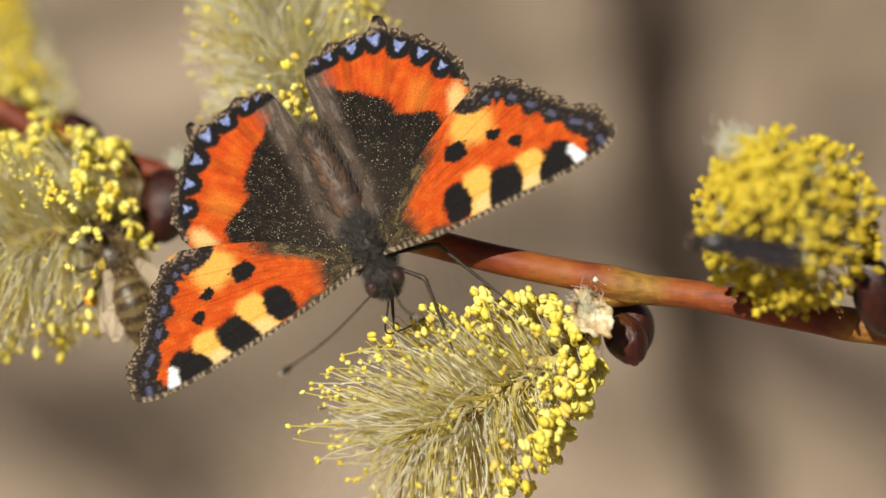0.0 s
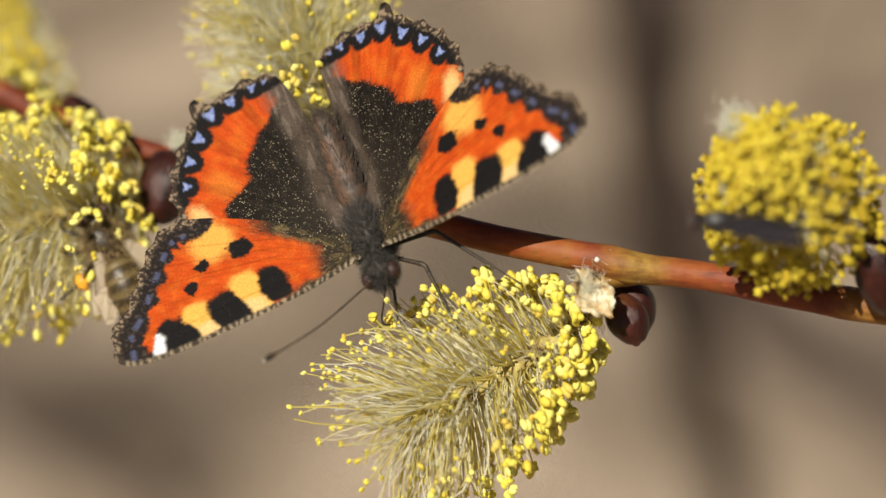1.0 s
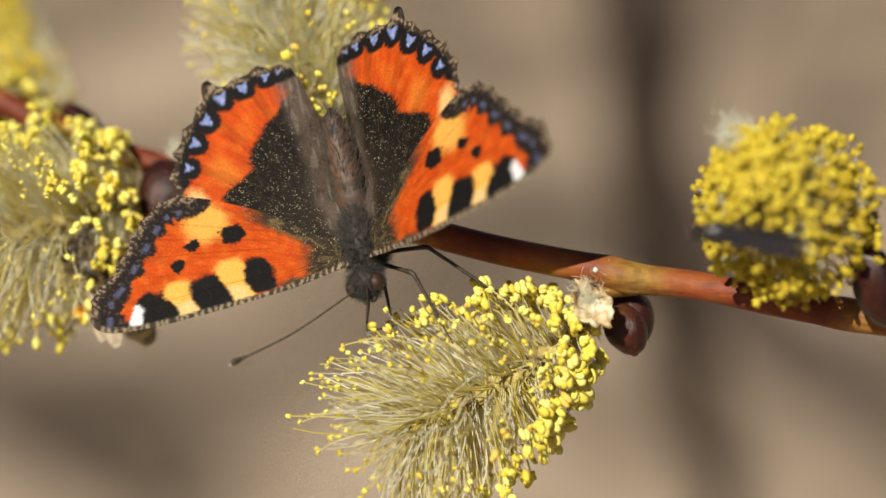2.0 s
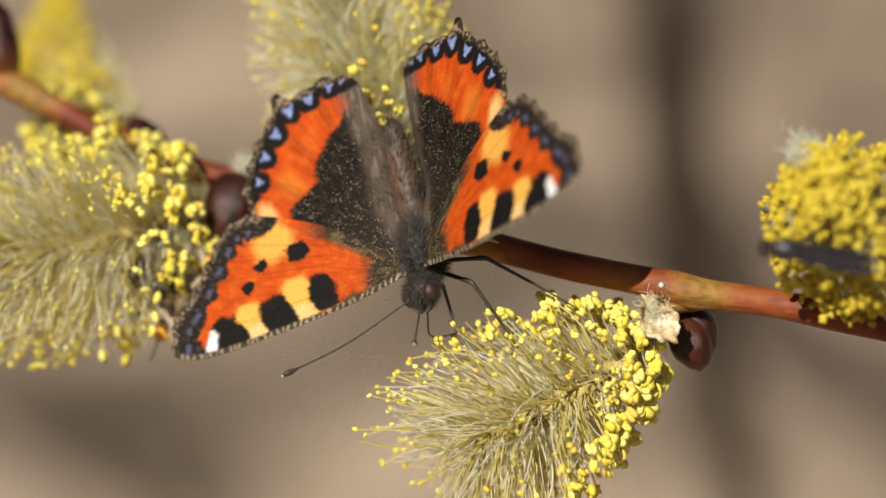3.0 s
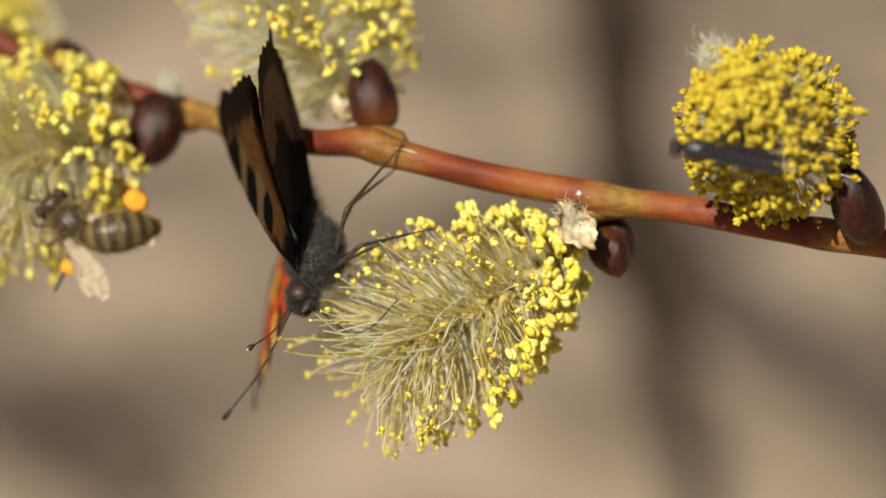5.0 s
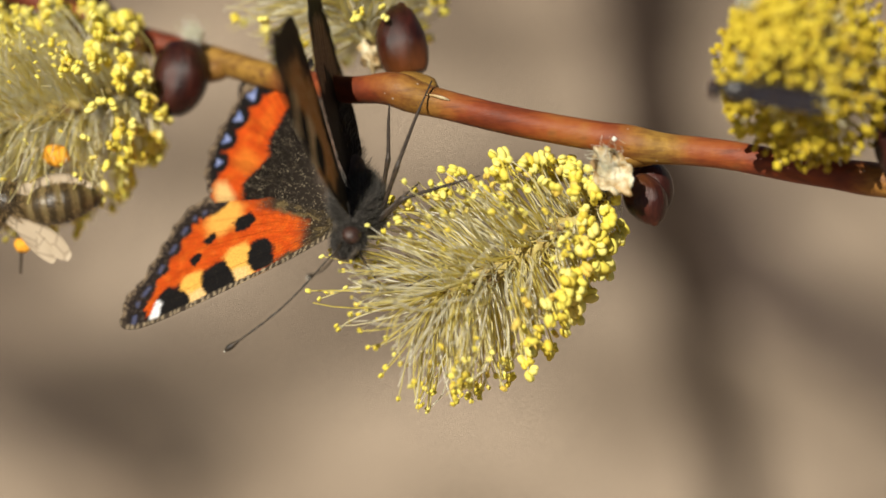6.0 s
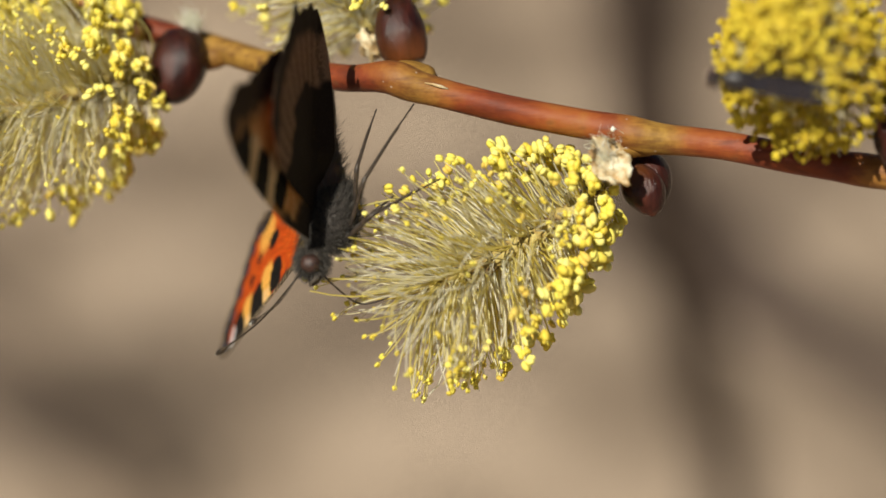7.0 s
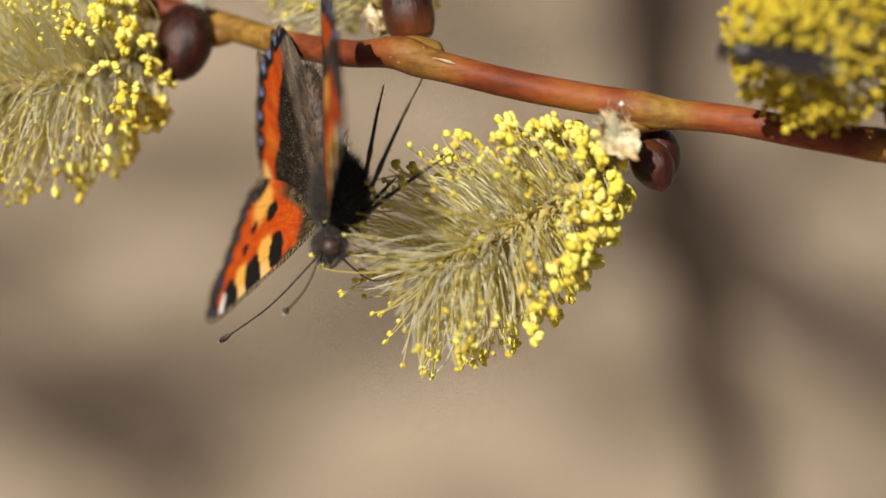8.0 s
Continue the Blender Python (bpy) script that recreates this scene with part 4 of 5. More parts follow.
def wing_pair(name, edge, hinge, root, rim_span, paint, scallop, period, teeth, label):
    """One wing mesh and its mirror image: two skins a hair apart with a ragged scalloped rim, coloured scale by scale."""
    pts = np.array(edge)
    dense = spline(pts, 900)
    step = np.concatenate([[0], np.cumsum(np.linalg.norm(np.diff(dense, axis=0), axis=1))])
    outline = np.stack([np.interp(np.linspace(0, step[-1], 460), step, dense[:, k]) for k in (0, 1)], 1)

    def span(a, b):
        i, j = (int(np.argmin(np.hypot(*(outline - pts[k]).T))) for k in (a, b))
        return i, j

    i0, i1 = span(*rim_span)
    rim, front, back = outline[i0:i1 + 1].copy(), outline[:i0], outline[i1:]
    along = np.concatenate([[0], np.cumsum(np.linalg.norm(np.diff(rim, axis=0), axis=1))])
    nrm = np.gradient(rim, axis=0)
    nrm = np.stack([nrm[:, 1], -nrm[:, 0]], 1)
    nrm /= np.linalg.norm(nrm, axis=1, keepdims=True)
    if np.dot(nrm[len(nrm) // 2], rim[len(rim) // 2] - np.array(root)) < 0:
        nrm = -nrm
    fade = np.clip(np.minimum(along, along[-1] - along) / 1.0, 0, 1)
    push = scallop * ((1 - np.abs(np.sin(math.pi * along / period))) ** 0.8 - 0.4) * fade
    push += 0.07 * np.array([noise.noise((a * 3.1, 7.0, 0)) for a in along])
    for at, high, wide in teeth:
        k = int(np.argmin(np.hypot(*(rim - np.array(at)).T)))
        push += high * np.exp(-((along - along[k]) / wide) ** 2)
    shaped = outline.copy()
    shaped[i0:i1 + 1] = rim + nrm * push[:, None]
    nt, nr = len(outline), 120
    rad = np.linspace(0.0005, 1, nr) ** 0.8
    root = np.array(root)
    grid = root + rad[:, None, None] * (shaped - root)[None]
    flat = grid.reshape(-1, 2)
    x, y = flat[:, 0], flat[:, 1]
    top, under, dust = paint(x, y, rim[::2], front[::3], back[::3])
    reach = np.linalg.norm(flat - root, axis=1)
    ang = np.arctan2(y - root[1], x - root[0])
    z = 0.35 * np.sin(np.clip(reach / 20, 0, 1) * math.pi) + 0.014 * np.cos(ang * 34) * ease(2, 6, reach) * ease(20, 14, reach)
    if name == "hindwing":
        z = z - 1.5 * (1 - ease(0.6, 3.6, x)) * ease(0, 4, reach)
    r, c = np.arange(nr - 1)[:, None], np.arange(nt - 1)[None]
    q = np.stack([r * nt + c, r * nt + c + 1, (r + 1) * nt + c + 1, (r + 1) * nt + c], -1).reshape(-1, 4)
    n = nr * nt
    loop = list(range(0, n, nt)) + [(nr - 1) * nt + k for k in range(1, nt)] + [k * nt + nt - 1 for k in range(nr - 2, -1, -1)] + list(range(nt - 2, 0, -1))
    a = np.array(loop)
    b = np.roll(a, -1)
    rimq = np.stack([a, b, b + n, a + n], 1)
    made = []
    for side in (1, -1):
        p3 = np.stack([side * (x - hinge[0]), y - hinge[1], z + 0.03], 1)
        low = p3 - np.array([0, 0, 0.06])
        v = np.concatenate([p3, low]) * MM
        f = np.concatenate([q, q[:, ::-1] + n, rimq[:, ::-1]])
        ccw = np.cross(p3[q[9000, 1]] - p3[q[9000, 0]], p3[q[9000, 2]] - p3[q[9000, 0]])[2] > 0
        if not ccw:
            f = f[:, ::-1]
        me = bpy.data.meshes.new(name)
        me.vertices.add(len(v))
        me.vertices.foreach_set("co", v.astype(np.float32).ravel())
        me.loops.add(f.size)
        me.loops.foreach_set("vertex_index", np.ascontiguousarray(f).astype(np.int32).ravel())
        me.polygons.add(len(f))
        me.polygons.foreach_set("loop_start", np.arange(0, f.size, 4, dtype=np.int32))
        me.polygons.foreach_set("use_smooth", [True] * len(f))
        me.materials.append(WING)
        me.update(calc_edges=True)
        col = me.attributes.new("pattern", "FLOAT_COLOR", "POINT")
        rgba = np.ones((2 * n, 4), np.float32)
        rgba[:n, :3], rgba[n:, :3] = top, under
        col.data.foreach_set("color", rgba.ravel())
        du = me.attributes.new("dust", "FLOAT", "POINT")
        du.data.foreach_set("value", np.concatenate([dust, dust * 0.15]).astype(np.float32))
        wing = part(name, me, butterfly, label)
        made.append(wing)
        # long hair on the dusky base, lying outwards
        rnd = np.random.RandomState(61)
        w = np.clip(dust - 0.15, 0, 1) * (reach + 0.3)
        many = 420 if name == "hindwing" else 240
        pick = rnd.choice(n, many, p=w / w.sum())
        away = np.stack([side * (x[pick] - root[0]), y[pick] - root[1], 0 * pick], 1)
        away /= np.linalg.norm(away, axis=1, keepdims=True) + 1e-9
        away = away + rnd.randn(many, 3) * np.array([0.22, 0.22, 0.05]) + np.array([0, 0, 0.12])
        L = (0.3 + 0.45 * rnd.rand(many))[:, None]
        r0 = p3[pick]
        part("wing_hair", strand_mesh("wing_hair", r0 * MM, (r0 + away * L * 0.5 + np.array([0, 0, 0.10])) * MM, (r0 + away * L) * MM, 0.014 * MM, 0.006 * MM, WING_HAIR, 4), wing, "golden-brown hair on the wing base", "stuff")
    return made


def ball(centre, radii, rings=14, sides=18, rough=0.0, seed=0):
    verts, faces = [], []
    for i in range(rings + 1):
        th = math.pi * i / rings
        for k in range(sides):
            w = 2 * math.pi * k / sides
            d = np.array([math.sin(th) * math.cos(w), math.cos(th), math.sin(th) * math.sin(w)])
            r = 1 + rough * noise.noise((d[0] * 2 + seed, d[1] * 2, d[2] * 2))
            verts.append((np.array(centre) + d * np.array(radii) * r) * MM)
    for i in range(rings):
        for k in range(sides):
            k2 = (k + 1) % sides
            faces.append((i * sides + k, i * sides + k2, (i + 1) * sides + k2, (i + 1) * sides + k))
    return verts, faces


def fur(name, centre, radii, count, length, mat, parent, seed, lean=(0, -0.6, 0), thick=0.035, label=""):
    rnd = np.random.RandomState(seed)
    d = rnd.randn(count, 3)
    d /= np.linalg.norm(d, axis=1, keepdims=True)
    root = (np.array(centre) + d * np.array(radii) * 0.97) * MM
    way = d + np.array(lean) + 0.35 * rnd.randn(count, 3)
    way /= np.linalg.norm(way, axis=1, keepdims=True)
    L = length * MM * (0.5 + 0.7 * rnd.rand(count))[:, None]
    return part(name, strand_mesh(name, root, root + (0.6 * d + 0.4 * way) * L * 0.5, root + way * L, thick * MM, 0.2 * thick * MM, mat, 4), parent, label, "stuff")


butterfly = thing("butterfly", (0, 0, 0), "orange and black tortoiseshell butterfly with blue-edged wings feeding on catkin", "butterfly")
HINGE_FORE, HINGE_HIND = (1.3, 1.2, 0.6), (1.2, -0.6, 0.5)
forewings = wing_pair("forewing", FORE_EDGE, HINGE_FORE, (1.7, 2.1), (9, 19), paint_fore, 0.34, 2.05, [((22.4, 1.5), 0.40, 0.45)],
                      "orange forewing with black bars, yellow patches and a white spot")
hindwings = wing_pair("hindwing", HIND_EDGE, HINGE_HIND, (1.5, -1.2), (4, 15), paint_hind, 0.45, 2.2, [((10.6, -15.2), 0.9, 0.6)],
                      "hindwing, dark at its base, orange band and blue-spotted edge")


def build_body():
    thorax = part("thorax", mesh_of("thorax", *ball((0, 0.3, -0.9), (1.75, 3.2, 2.2), rough=0.1), BODY), butterfly, "dark furry thorax")
    fur("thorax_fur", (0, 0.3, -0.9), (1.75, 3.2, 2.2), 6000, 0.95, THORAX_FUR, thorax, 31, thick=0.022, label="olive-brown fur")
    n = 40
    path = [(0, -2.0 - 9.0 * u, -0.6 + 2.6 * u ** 0.8) for u in np.linspace(0, 1, n)]
    radii = [MM * (1.45 * (1 - 0.5 * u ** 1.8)) * (1 + 0.05 * math.cos(u * 2 * math.pi * 7)) * (1 if u < 0.92 else 1 - (u - 0.92) / 0.1) for u in np.linspace(0, 1, n)]
    abdomen = part("abdomen", mesh_of("abdomen", *sweep(np.array(path) * MM, radii, 18), ABDOMEN), butterfly, "dark brown ringed abdomen")
    rnd = np.random.RandomState(5)
    m = 900
    u, w = rnd.rand(m), 2 * math.pi * rnd.rand(m)
    axis = np.stack([np.interp(u, np.linspace(0, 1, n), np.array(path)[:, k]) for k in range(3)], 1) * MM
    r = np.interp(u, np.linspace(0, 1, n), radii)
    d = np.stack([np.cos(w), np.zeros(m), np.sin(w)], 1)
    root = axis + d * r[:, None]
    way = (0.5 * d + np.array([0, -1, 0]) + 0.25 * rnd.randn(m, 3)) * 0.9 * MM
    part("abdomen_fur", strand_mesh("abdomen_fur", root, root + way * 0.5 + d * 0.1 * MM, root + way, 0.022 * MM, 0.006 * MM, ABDOMEN_HAIR, 4), abdomen, "short brown hair", "stuff")
    head = part("head", mesh_of("head", *ball((0, 4.5, 0.1), (1.35, 1.25, 1.25), rough=0.1), BODY), butterfly, "dark furry head")
    fur("head_fur", (0, 4.6, 0.1), (1.35, 1.3, 1.25), 2200, 0.7, THORAX_FUR, head, 32, (0, 0.5, 0), 0.02, label="grey-brown fur")
    for s in (-1, 1):
        part("eye", mesh_of("eye", *ball((s * 1.08, 5.0, 0.25), (0.66, 0.82, 0.85)), EYE_MAT), head, "brown compound eye")
        palp = spline([(s * 0.35, 5.2, -0.4), (s * 0.42, 6.0, -0.4), (s * 0.35, 6.6, 0.1)], 9) * MM
        part("palp", mesh_of("palp", *sweep(palp, [0.25 * MM, 0.3 * MM, 0.33 * MM, 0.33 * MM, 0.3 * MM, 0.27 * MM, 0.22 * MM, 0.15 * MM, 0.05 * MM], 8), FUR), head, "hairy palp")
    for tip in ((9.9, 11.1, 7.4), (-1.5, 11.0, 4.4)):
        s = 1 if tip[0] > 0 else -1
        a = spline([(s * 0.5, 5.4, 0.9), tuple(np.array((s * 0.5, 5.4, 0.9)) * 0.5 + np.array(tip) * 0.5 + np.array((0.3, 0.4, -0.3))), tip], 44) * MM
        u = np.linspace(0, 1, 44)
        r = MM * (0.080 + 0.008 * np.sin(u * 190)) + MM * 0.20 * ease(0.86, 0.96, u)
        r[-1] *= 0.35
        r[-2] *= 0.8
        feeler = part("antenna", mesh_of("antenna", *sweep(a, r, 8), CLUB), butterfly, "thin dark antenna with a clubbed tip")
        part("tip", mesh_of("tip", *ball(np.array(tip), (0.10, 0.10, 0.10), 6, 8), HAIR), feeler, "pale antenna tip")
    tongue = spline([(0.1, 5.3, -0.7), (1.0, 6.1, -2.0), (2.3, 6.9, -4.1), (1.6, 6.6, -6.0), (-1.1, 5.8, -8.1)], 30) * MM
    part("proboscis", mesh_of("proboscis", *sweep(tongue, np.linspace(0.10, 0.06, 30) * MM, 7), LEG), butterfly, "thin curved proboscis")


build_body()
# each leg: hip on the thorax, then where the foot stands before and after the butterfly shifts (subject's frame, mm)
LEGS = [((-1.1, 1.4, -2.6), (2.91, 243.0, -3.53), (-2.0, 245.3, 2.3), (-3.1, 244.9, 1.1)),
        ((-0.9, -0.6, -2.7), (-1.6, 247.5, 0.0), (-2.95, 246.6, -0.34), (-6.77, 246.4, 0.35)),
        ((-0.6, 2.4, -2.4), (-0.67, 243.0, -6.62), (-0.06, 243.0, -5.69), (-0.06, 243.0, -5.69)),
        ((0.8, 2.2, -2.5), (-3.78, 244.0, -8.09), (-4.71, 244.0, -7.21), (-4.71, 244.0, -7.21))]


def body_pose(row):
    t, x, y, z, rx, ry, rz = row
    return pose(x * MM, y * MM, z * MM, rx, ry, rz)


def build_leg(length):
    L = length
    joints = np.array([(0, 0, 0), (0.22 * L, 0.02 * L, 0.31 * L), (0.09 * L, 0.0, 0.70 * L), (0.0, 0, L)])
    at = np.linspace(0, 3, 30)
    pts = np.stack([np.interp(at, range(4), joints[:, k]) for k in range(3)], 1) * MM
    u = np.linspace(0, 1, 30)
    r = MM * (0.21 - 0.11 * u) * (1 + 0.35 * np.exp(-((u - 0.30) / 0.05) ** 2)) * (1 - 0.35 * ease(0.72, 0.8, u))
    leg = part("leg", mesh_of("leg", *sweep(pts, r, 8), LEG), butterfly, "dark jointed leg")
    rnd = np.random.RandomState(int(L * 10))
    k = rnd.randint(3, 29, 70)
    d = rnd.randn(70, 3)
    root = pts[k]
    part("bristles", strand_mesh("bristles", root, root + d * 0.12 * MM, root + d * 0.22 * MM + (pts[k] - pts[k - 1]) * 0.5, 0.02 * MM, 0.006 * MM, LEG, 3), leg, "fine bristles", "stuff")
    return leg


def leg_rows(hip, early, late, last):
    rows, lengths = [], []
    for row in BODY_ROWS:
        f = Vector(last if row[0] >= 6.3 else late if row[0] >= 4.6 else early) * MM
        d = body_pose(row).inverted() @ f - Vector(hip) * MM
        lengths.append(d.length)
        z = d.normalized()
        x = Vector((-1.0, 0.1, 0.35))
        x = (x - z * x.dot(z)).normalized()
        y = z.cross(x)
        m = Matrix((x, y, z)).transposed().to_4x4()
        m.translation = Vector(hip) * MM
        rows.append((row[0], m))
    return rows, 0.5 * (lengths[-1] + min(lengths[-8:])) / MM


LEG_PARTS = []
for hip, early, late, last in LEGS:
    rows, length = leg_rows(hip, early, late, last)
    LEG_PARTS.append((build_leg(length), rows))


def wing_pose(side, hinge, flap, sweep_by, twist):
    m = Matrix.Rotation(-radians(flap), 4, "Y") @ Matrix.Rotation(radians(twist), 4, "X") @ Matrix.Rotation(radians(sweep_by), 4, "Z")
    if side < 0:
        flip = Matrix.Diagonal((-1, 1, 1, 1))
        m = flip @ m @ flip
    return Matrix.Translation(Vector((side * hinge[0], hinge[1], hinge[2])) * MM) @ m

# ---- the honey bee ----
BEE_HAIR = fur_material("tawny bee hair", (0.16, 0.10, 0.04), (0.42, 0.30, 0.14))
BEE_DARK = chitin("bee shell", (0.020, 0.014, 0.008), (0.060, 0.040, 0.020), 0.35)
BASKET = chitin("orange pollen load", (0.72, 0.28, 0.015), (0.85, 0.42, 0.03), 0.8, 6000)


def banded_material():
    m, t, p = material("bee abdomen", 0.4)
    a = attribute(t, "band")
    c = ramp(t, a.outputs["Fac"], [(0.2, (0.040, 0.026, 0.010)), (0.45, (0.10, 0.066, 0.025)), (0.75, (0.15, 0.11, 0.045))])
    t.links.new(c, p.inputs["Base Color"])
    relief(t, p, grain(t, coords(t), 4000, 4), 0.4, 0.0001)
    return m


def membrane_material(name, tint, alpha):
    m, t, p = material(name, 0.45)
    p.inputs["Specular IOR Level"].default_value = 0.2
    v = coords(t)
    vor = t.nodes.new("ShaderNodeTexVoronoi")
    vor.feature = "DISTANCE_TO_EDGE"
    vor.inputs["Scale"].default_value = 430
    t.links.new(v, vor.inputs["Vector"])
    vein = ramp(t, vor.outputs["Distance"], [(0.005, (0.35, 0.35, 0.35)), (0.05, (0, 0, 0))])
    t.links.new(blend(t, vein, tint, (0.10, 0.06, 0.03)), p.inputs["Base Color"])
    al = ramp(t, vor.outputs["Distance"], [(0.005, (0.65, 0.65, 0.65)), (0.06, (alpha, alpha, alpha))])
    t.links.new(al, p.inputs["Alpha"])
    return m


BANDED = banded_material()
MEMBRANE = membrane_material("bee wing", (0.56, 0.46, 0.33), 0.75)
SMOKY = membrane_material("fly wing", (0.022, 0.020, 0.027), 0.9)


def insect_wing(name, length, width, mat, parent, at, turn, label):
    """A flat drop-shaped membrane, narrow at the root, with thickness."""
    n, k = 18, 6
    verts, faces = [], []
    for lay_ in (0.012, -0.012):
        for i in range(n):
            u = i / (n - 1)
            w = width * (0.12 + 0.88 * math.sin(math.pi * min(1, 0.12 + 0.86 * u)) ** 0.8 * (0.35 + 0.65 * u) * 1.25)
            for j in range(k):
                v = j / (k - 1) - 0.35
                verts.append(np.array([v * w, -u * length, lay_ + 0.05 * math.sin(u * 9 + v * 4)]) * MM)
    for s in (0, 1):
        o = s * n * k
        for i in range(n - 1):
            for j in range(k - 1):
                q = (o + i * k + j, o + i * k + j + 1, o + (i + 1) * k + j + 1, o + (i + 1) * k + j)
                faces.append(q if s else q[::-1])
    rim = [i * k for i in range(n)] + [(n - 1) * k + j for j in range(1, k)] + [i * k + k - 1 for i in range(n - 2, -1, -1)] + [j for j in range(k - 2, 0, -1)]
    for a, b in zip(rim, rim[1:] + rim[:1]):
        faces.append((a, b, b + n * k, a + n * k))
    ob = part(name, mesh_of(name, verts, faces, mat), parent, label)
    ob.matrix_local = Matrix.Translation(Vector(at) * MM) @ pose(0, 0, 0, *turn)
    return ob


def thin_limb(name, pts, r, mat, parent, label):
    p = spline(pts, 16) * MM
    return part(name, mesh_of(name, *sweep(p, np.linspace(r, r * 0.45, 16) * MM, 7), mat), parent, label)


def build_bee():
    """Head towards +y, back towards +z."""
    bee = thing("honey_bee", (0, 0, 0), "brown banded honey bee with orange pollen loads, foraging on a catkin", "bee")
    thorax = part("thorax", mesh_of("thorax", *ball((0, 0, 0), (1.75, 1.95, 1.6), rough=0.05), BEE_DARK), bee, "dark thorax")
    fur("thorax_fur", (0, 0, 0), (1.75, 1.95, 1.6), 1200, 0.8, BEE_HAIR, thorax, 41, (0, -0.3, 0.1), 0.03, "tawny hair")
    n = 48
    u = np.linspace(0, 1, n)
    path = np.stack([0 * u, -1.7 - 6.6 * u, 0.1 - 0.9 * u ** 2 + 0.5 * np.sin(math.pi * u)], 1) * MM
    r = MM * 2.0 * np.sin(math.pi * np.clip(0.10 + 0.87 * u, 0, 1)) ** 0.6 * (1 - 0.18 * u)
    step = (u * 6) % 1
    r = r * (1 - 0.06 * ease(0.75, 1.0, step))
    r[0], r[-1] = 0.5 * MM, 0.15 * MM
    band = np.repeat(0.15 + 0.6 * ease(0.35, 0.8, step) + 0.28 * (1 - ease(0, 0.3, u)), 20)
    abdomen = part("abdomen", mesh_of("abdomen", *sweep(path, r, 20), BANDED, True, {"band": band}), bee, "brown abdomen with pale bands")
    rnd = np.random.RandomState(9)
    k, w = rnd.randint(1, n - 1, 500), 2 * math.pi * rnd.rand(500)
    d = np.stack([np.cos(w), 0 * w - 0.8, np.sin(w)], 1)
    root = path[k] + np.stack([np.cos(w), 0 * w, np.sin(w)], 1) * r[k][:, None]
    part("abdomen_fur", strand_mesh("abdomen_fur", root, root + d * 0.2 * MM, root + d * 0.4 * MM, 0.02 * MM, 0.008 * MM, BEE_HAIR, 3), abdomen, "short pale hair", "stuff")
    head = part("head", mesh_of("head", *ball((0, 2.5, -0.5), (1.45, 0.9, 1.35)), BEE_DARK), bee, "dark head")
    fur("head_fur", (0, 2.5, -0.5), (1.45, 0.9, 1.35), 260, 0.5, BEE_HAIR, head, 42, (0, 0.3, 0), 0.025, "tawny hair")
    for s in (-1, 1):
        part("eye", mesh_of("eye", *ball((s * 1.2, 2.6, -0.3), (0.45, 0.7, 1.0)), EYE_MAT), head, "black eye")
        thin_limb("antenna", [(s * 0.4, 3.2, 0.1), (s * 1.0, 4.1, 0.2), (s * 1.6, 5.0, -0.8)], 0.12, BEE_DARK, head, "short dark antenna")
        insect_wing("forewing", 6.4, 2.4, MEMBRANE, bee, (s * 1.3, -0.6, 1.1), (8, 0, 22 if s > 0 else -14), "clear brownish wing")
        insect_wing("hindwing", 5.0, 1.8, MEMBRANE, bee, (s * 1.4, -1.1, 0.9), (6, 0, 30 if s > 0 else -26), "small clear wing")
        for k, (a, b, c) in enumerate((((1.2, 1.2, -1.0), (2.4, 2.4, -1.4), (2.2, 3.4, -2.6)), ((1.4, 0.0, -1.2), (3.0, 0.4, -1.5), (3.2, 1.2, -3.0)), ((1.3, -1.2, -1.1), (3.6, -2.4, -0.8), (5.5, -3.0, -0.9)))):
            leg = thin_limb("leg", [(s * a[0], a[1], a[2]), (s * b[0], b[1], b[2]), (s * c[0], c[1], c[2])], 0.22, BEE_DARK, bee, "dark leg")
            if k == 2:
                part("pollen_load", mesh_of("pollen_load", *ball((5.3, -2.7, -0.4) if s > 0 else (-3.1, -2.4, -0.7), (0.95, 1.15, 0.8) if s > 0 else (0.6, 0.75, 0.5), rough=0.25, seed=s), BASKET), leg, "bright orange pollen load")
    return bee, abdomen


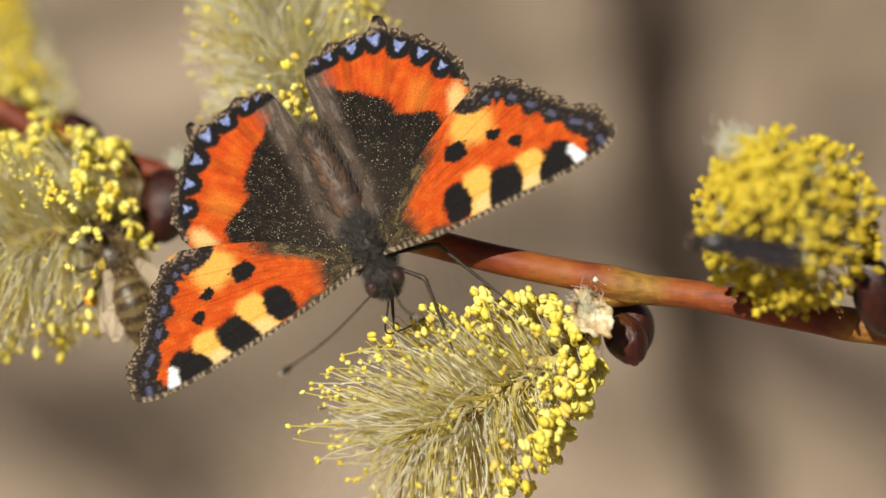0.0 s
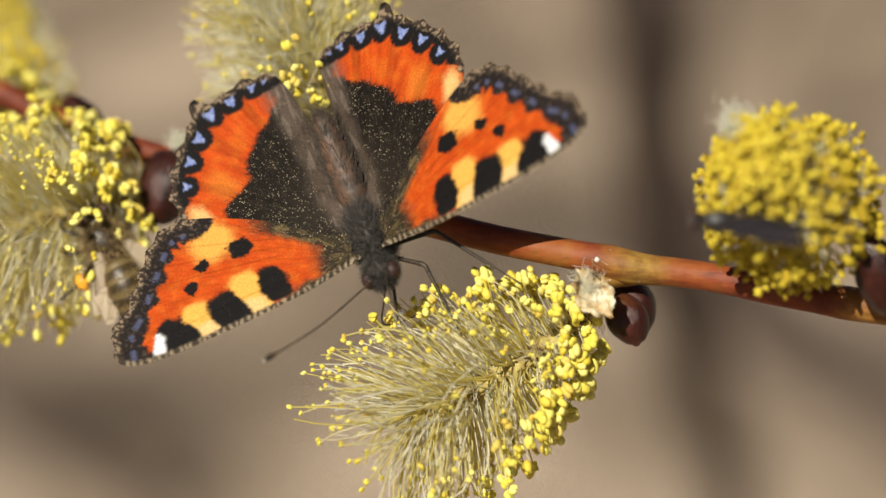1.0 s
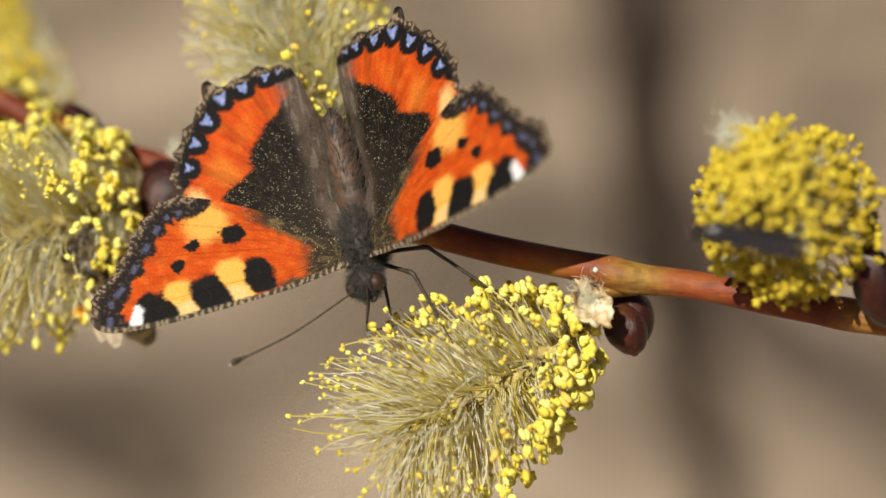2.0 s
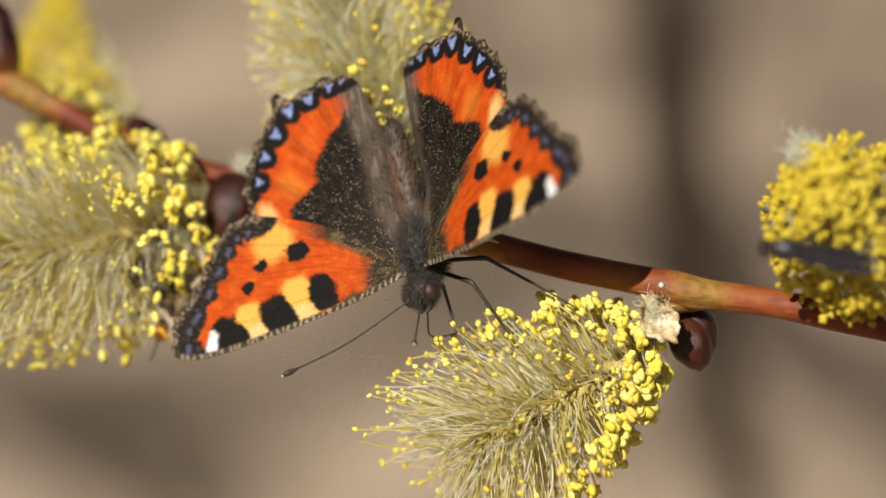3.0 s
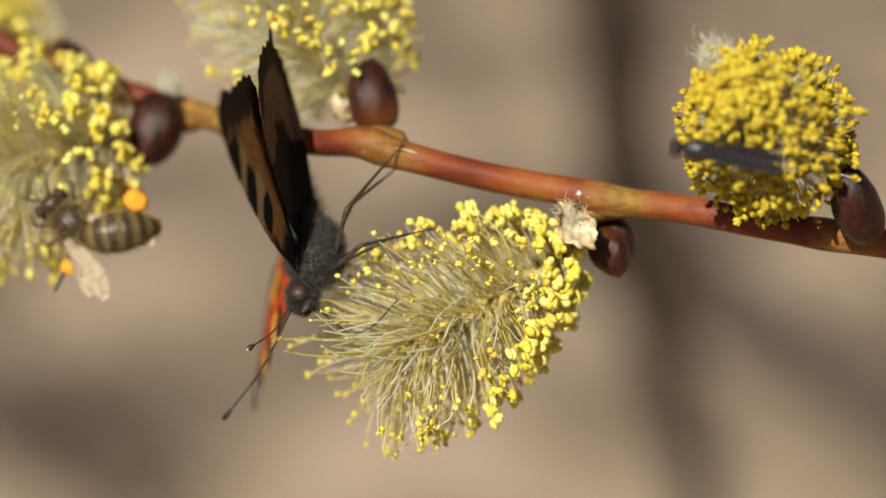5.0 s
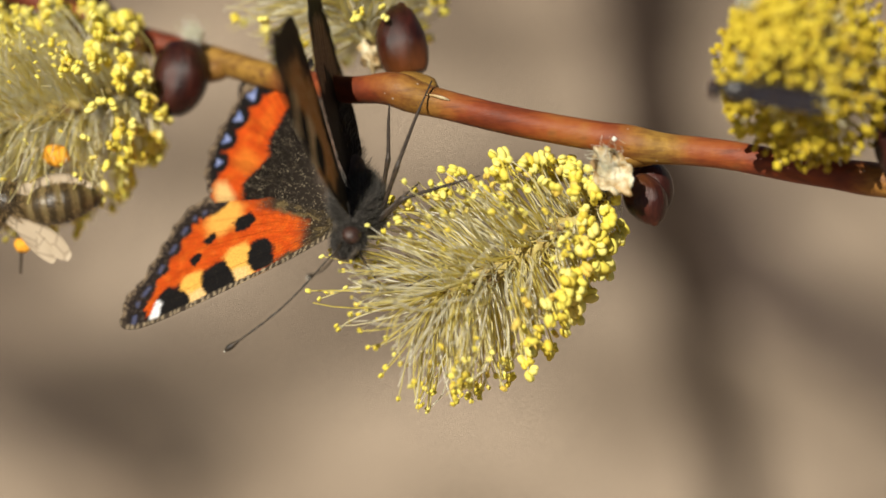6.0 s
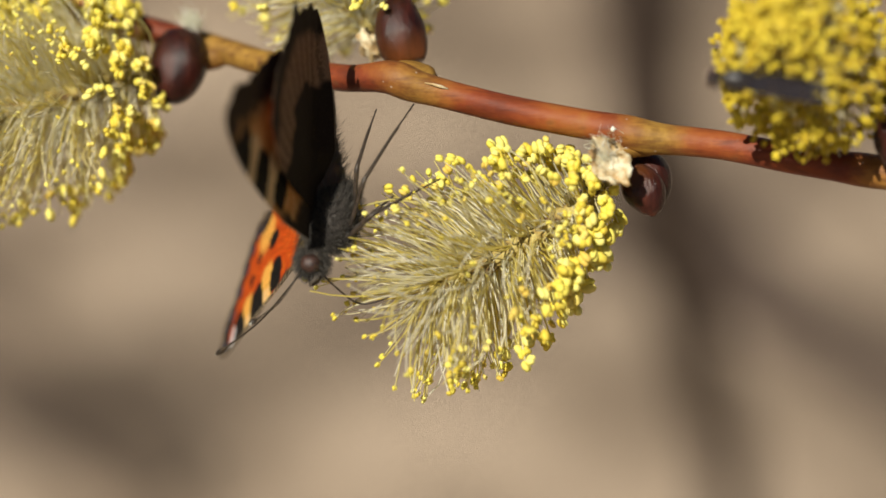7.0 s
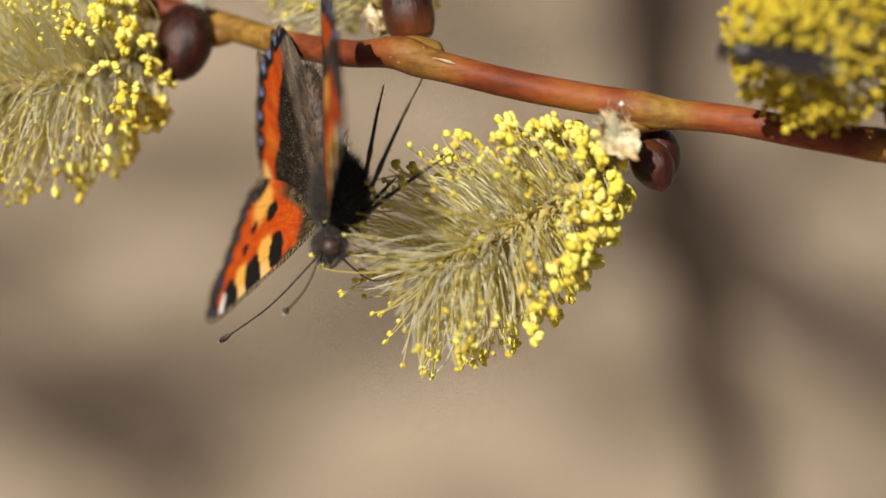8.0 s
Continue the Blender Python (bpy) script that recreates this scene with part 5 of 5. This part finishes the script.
# ---- the fly ----
def build_fly():
    fly = thing("fly", (0.01998, 0.2262, 0.00067), "slim dark fly with folded smoky wings resting on a catkin", "fly")
    dark = chitin("fly shell", (0.010, 0.010, 0.012), (0.04, 0.036, 0.036), 0.3)
    fly.matrix_world = fly.matrix_world @ Matrix.Rotation(-radians(82), 4, "Y") @ pose(0, 0, 0, 90, 0, 0) @ Matrix.Rotation(radians(-25), 4, "Y") @ Matrix.Diagonal((0.66, 0.88, 0.68, 1))
    # head towards +y, back towards +z
    head = part("head", mesh_of("head", *ball((0, 0.4, 0), (0.95, 0.75, 0.85)), dark), fly, "dark head")
    for s in (-1, 1):
        part("eye", mesh_of("eye", *ball((s * 0.6, 0.55, 0.2), (0.5, 0.55, 0.6)), chitin("rusty eye", (0.030, 0.014, 0.010), (0.07, 0.028, 0.018), 0.2)), head, "dark rusty eye")
    part("thorax", mesh_of("thorax", *ball((0, -1.9, 0), (1.3, 1.75, 1.2), rough=0.05), dark), fly, "dark thorax")
    u = np.linspace(0, 1, 24)
    path = np.stack([0 * u, -3.4 - 5.6 * u, -0.3 - 0.2 * u], 1) * MM
    part("abdomen", mesh_of("abdomen", *sweep(path, MM * 1.15 * np.sin(math.pi * (0.12 + 0.85 * u)) ** 0.6 * (1 + 0.04 * np.cos(u * 36)), 14), dark), fly, "dark ringed abdomen")
    for s in (-1, 1):
        insect_wing("wing", 7.8, 1.7, SMOKY, fly, (s * 0.45, -1.7, 1.0 + 0.1 * s), (-5, 0, s * 2), "smoky folded wing")
        for a, b, c in (((0.8, -0.9, -0.8), (2.0, 0.2, -1.2), (2.2, 1.0, -2.4)), ((0.9, -1.9, -0.9), (2.3, -2.0, -1.0), (2.7, -2.2, -2.4)), ((0.8, -2.9, -0.9), (2.1, -4.0, -1.0), (2.4, -5.0, -2.4))):
            thin_limb("leg", [(s * a[0], a[1], a[2]), (s * b[0], b[1], b[2]), (s * c[0], c[1], c[2])], 0.12, dark, fly, "thin dark leg")


honey_bee, bee_abdomen = build_bee()
build_fly()
# where the bee is: seconds, place of its thorax (mm), the way its head points in the picture plane (degrees from up, to the left), its roll
BEE_ROWS = [(0.0, -28.8, 252.5, -0.91, 22, 20), (1.0, -29.71, 252.5, -1.01, 25, 20), (2.3, -31.1, 255, -3.07, 45, 15), (3.0, -30.9, 255, -3.27, 55, 10), (3.5, -32.7, 255, -3.68, 60, 10), (4.0, -31.9, 255, -3.47, 66, 5), (4.5, -31.0, 255, -3.59, 56, 0), (5.0, -31.51, 249.5, -4.82, 46, 0), (5.2, -30.31, 249.5, -4.62, 46, 0), (6.3, -44.0, 253, -7.9, 78, 0), (8.0, -51.0, 253, -8.8, 85, 0)]

# how far its abdomen bends to the side: seconds, degrees
BEND_ROWS = [(0.0, 0), (3.5, 5), (4.5, 25), (5.0, 52), (5.2, 55), (6.3, 20), (8.0, 10)]


def bee_pose(x, y, z, turn, roll):
    # lying in the picture plane with its back to the eye, head turned from up towards the left
    return pose(x * MM, y * MM, z * MM) @ Matrix.Rotation(-radians(turn), 4, "Y") @ pose(0, 0, 0, 90, 0, 0) @ Matrix.Rotation(radians(roll), 4, "Y")


def motions():
    """The butterfly on its perch, its wings and legs, and the bee on its way under the catkin."""
    walk(butterfly, [(row[0], BASE @ body_pose(row)) for row in BODY_ROWS])
    for k, side in ((0, 1), (1, -1)):
        walk(forewings[k], [(r[0], wing_pose(side, HINGE_FORE, *r[1 + 6 * k:4 + 6 * k])) for r in WING_ROWS])
        walk(hindwings[k], [(r[0], wing_pose(side, HINGE_HIND, *r[4 + 6 * k:7 + 6 * k])) for r in WING_ROWS])
    for leg, rows in LEG_PARTS:
        walk(leg, rows)
    walk(honey_bee, [(t, BASE @ bee_pose(*r)) for t, *r in BEE_ROWS])
    waist = Vector((0, -1.7, 0)) * MM
    walk(bee_abdomen, [(t, Matrix.Translation(waist) @ Matrix.Rotation(radians(a), 4, "Z") @ Matrix.Translation(-waist)) for t, a in BEND_ROWS])


motions()
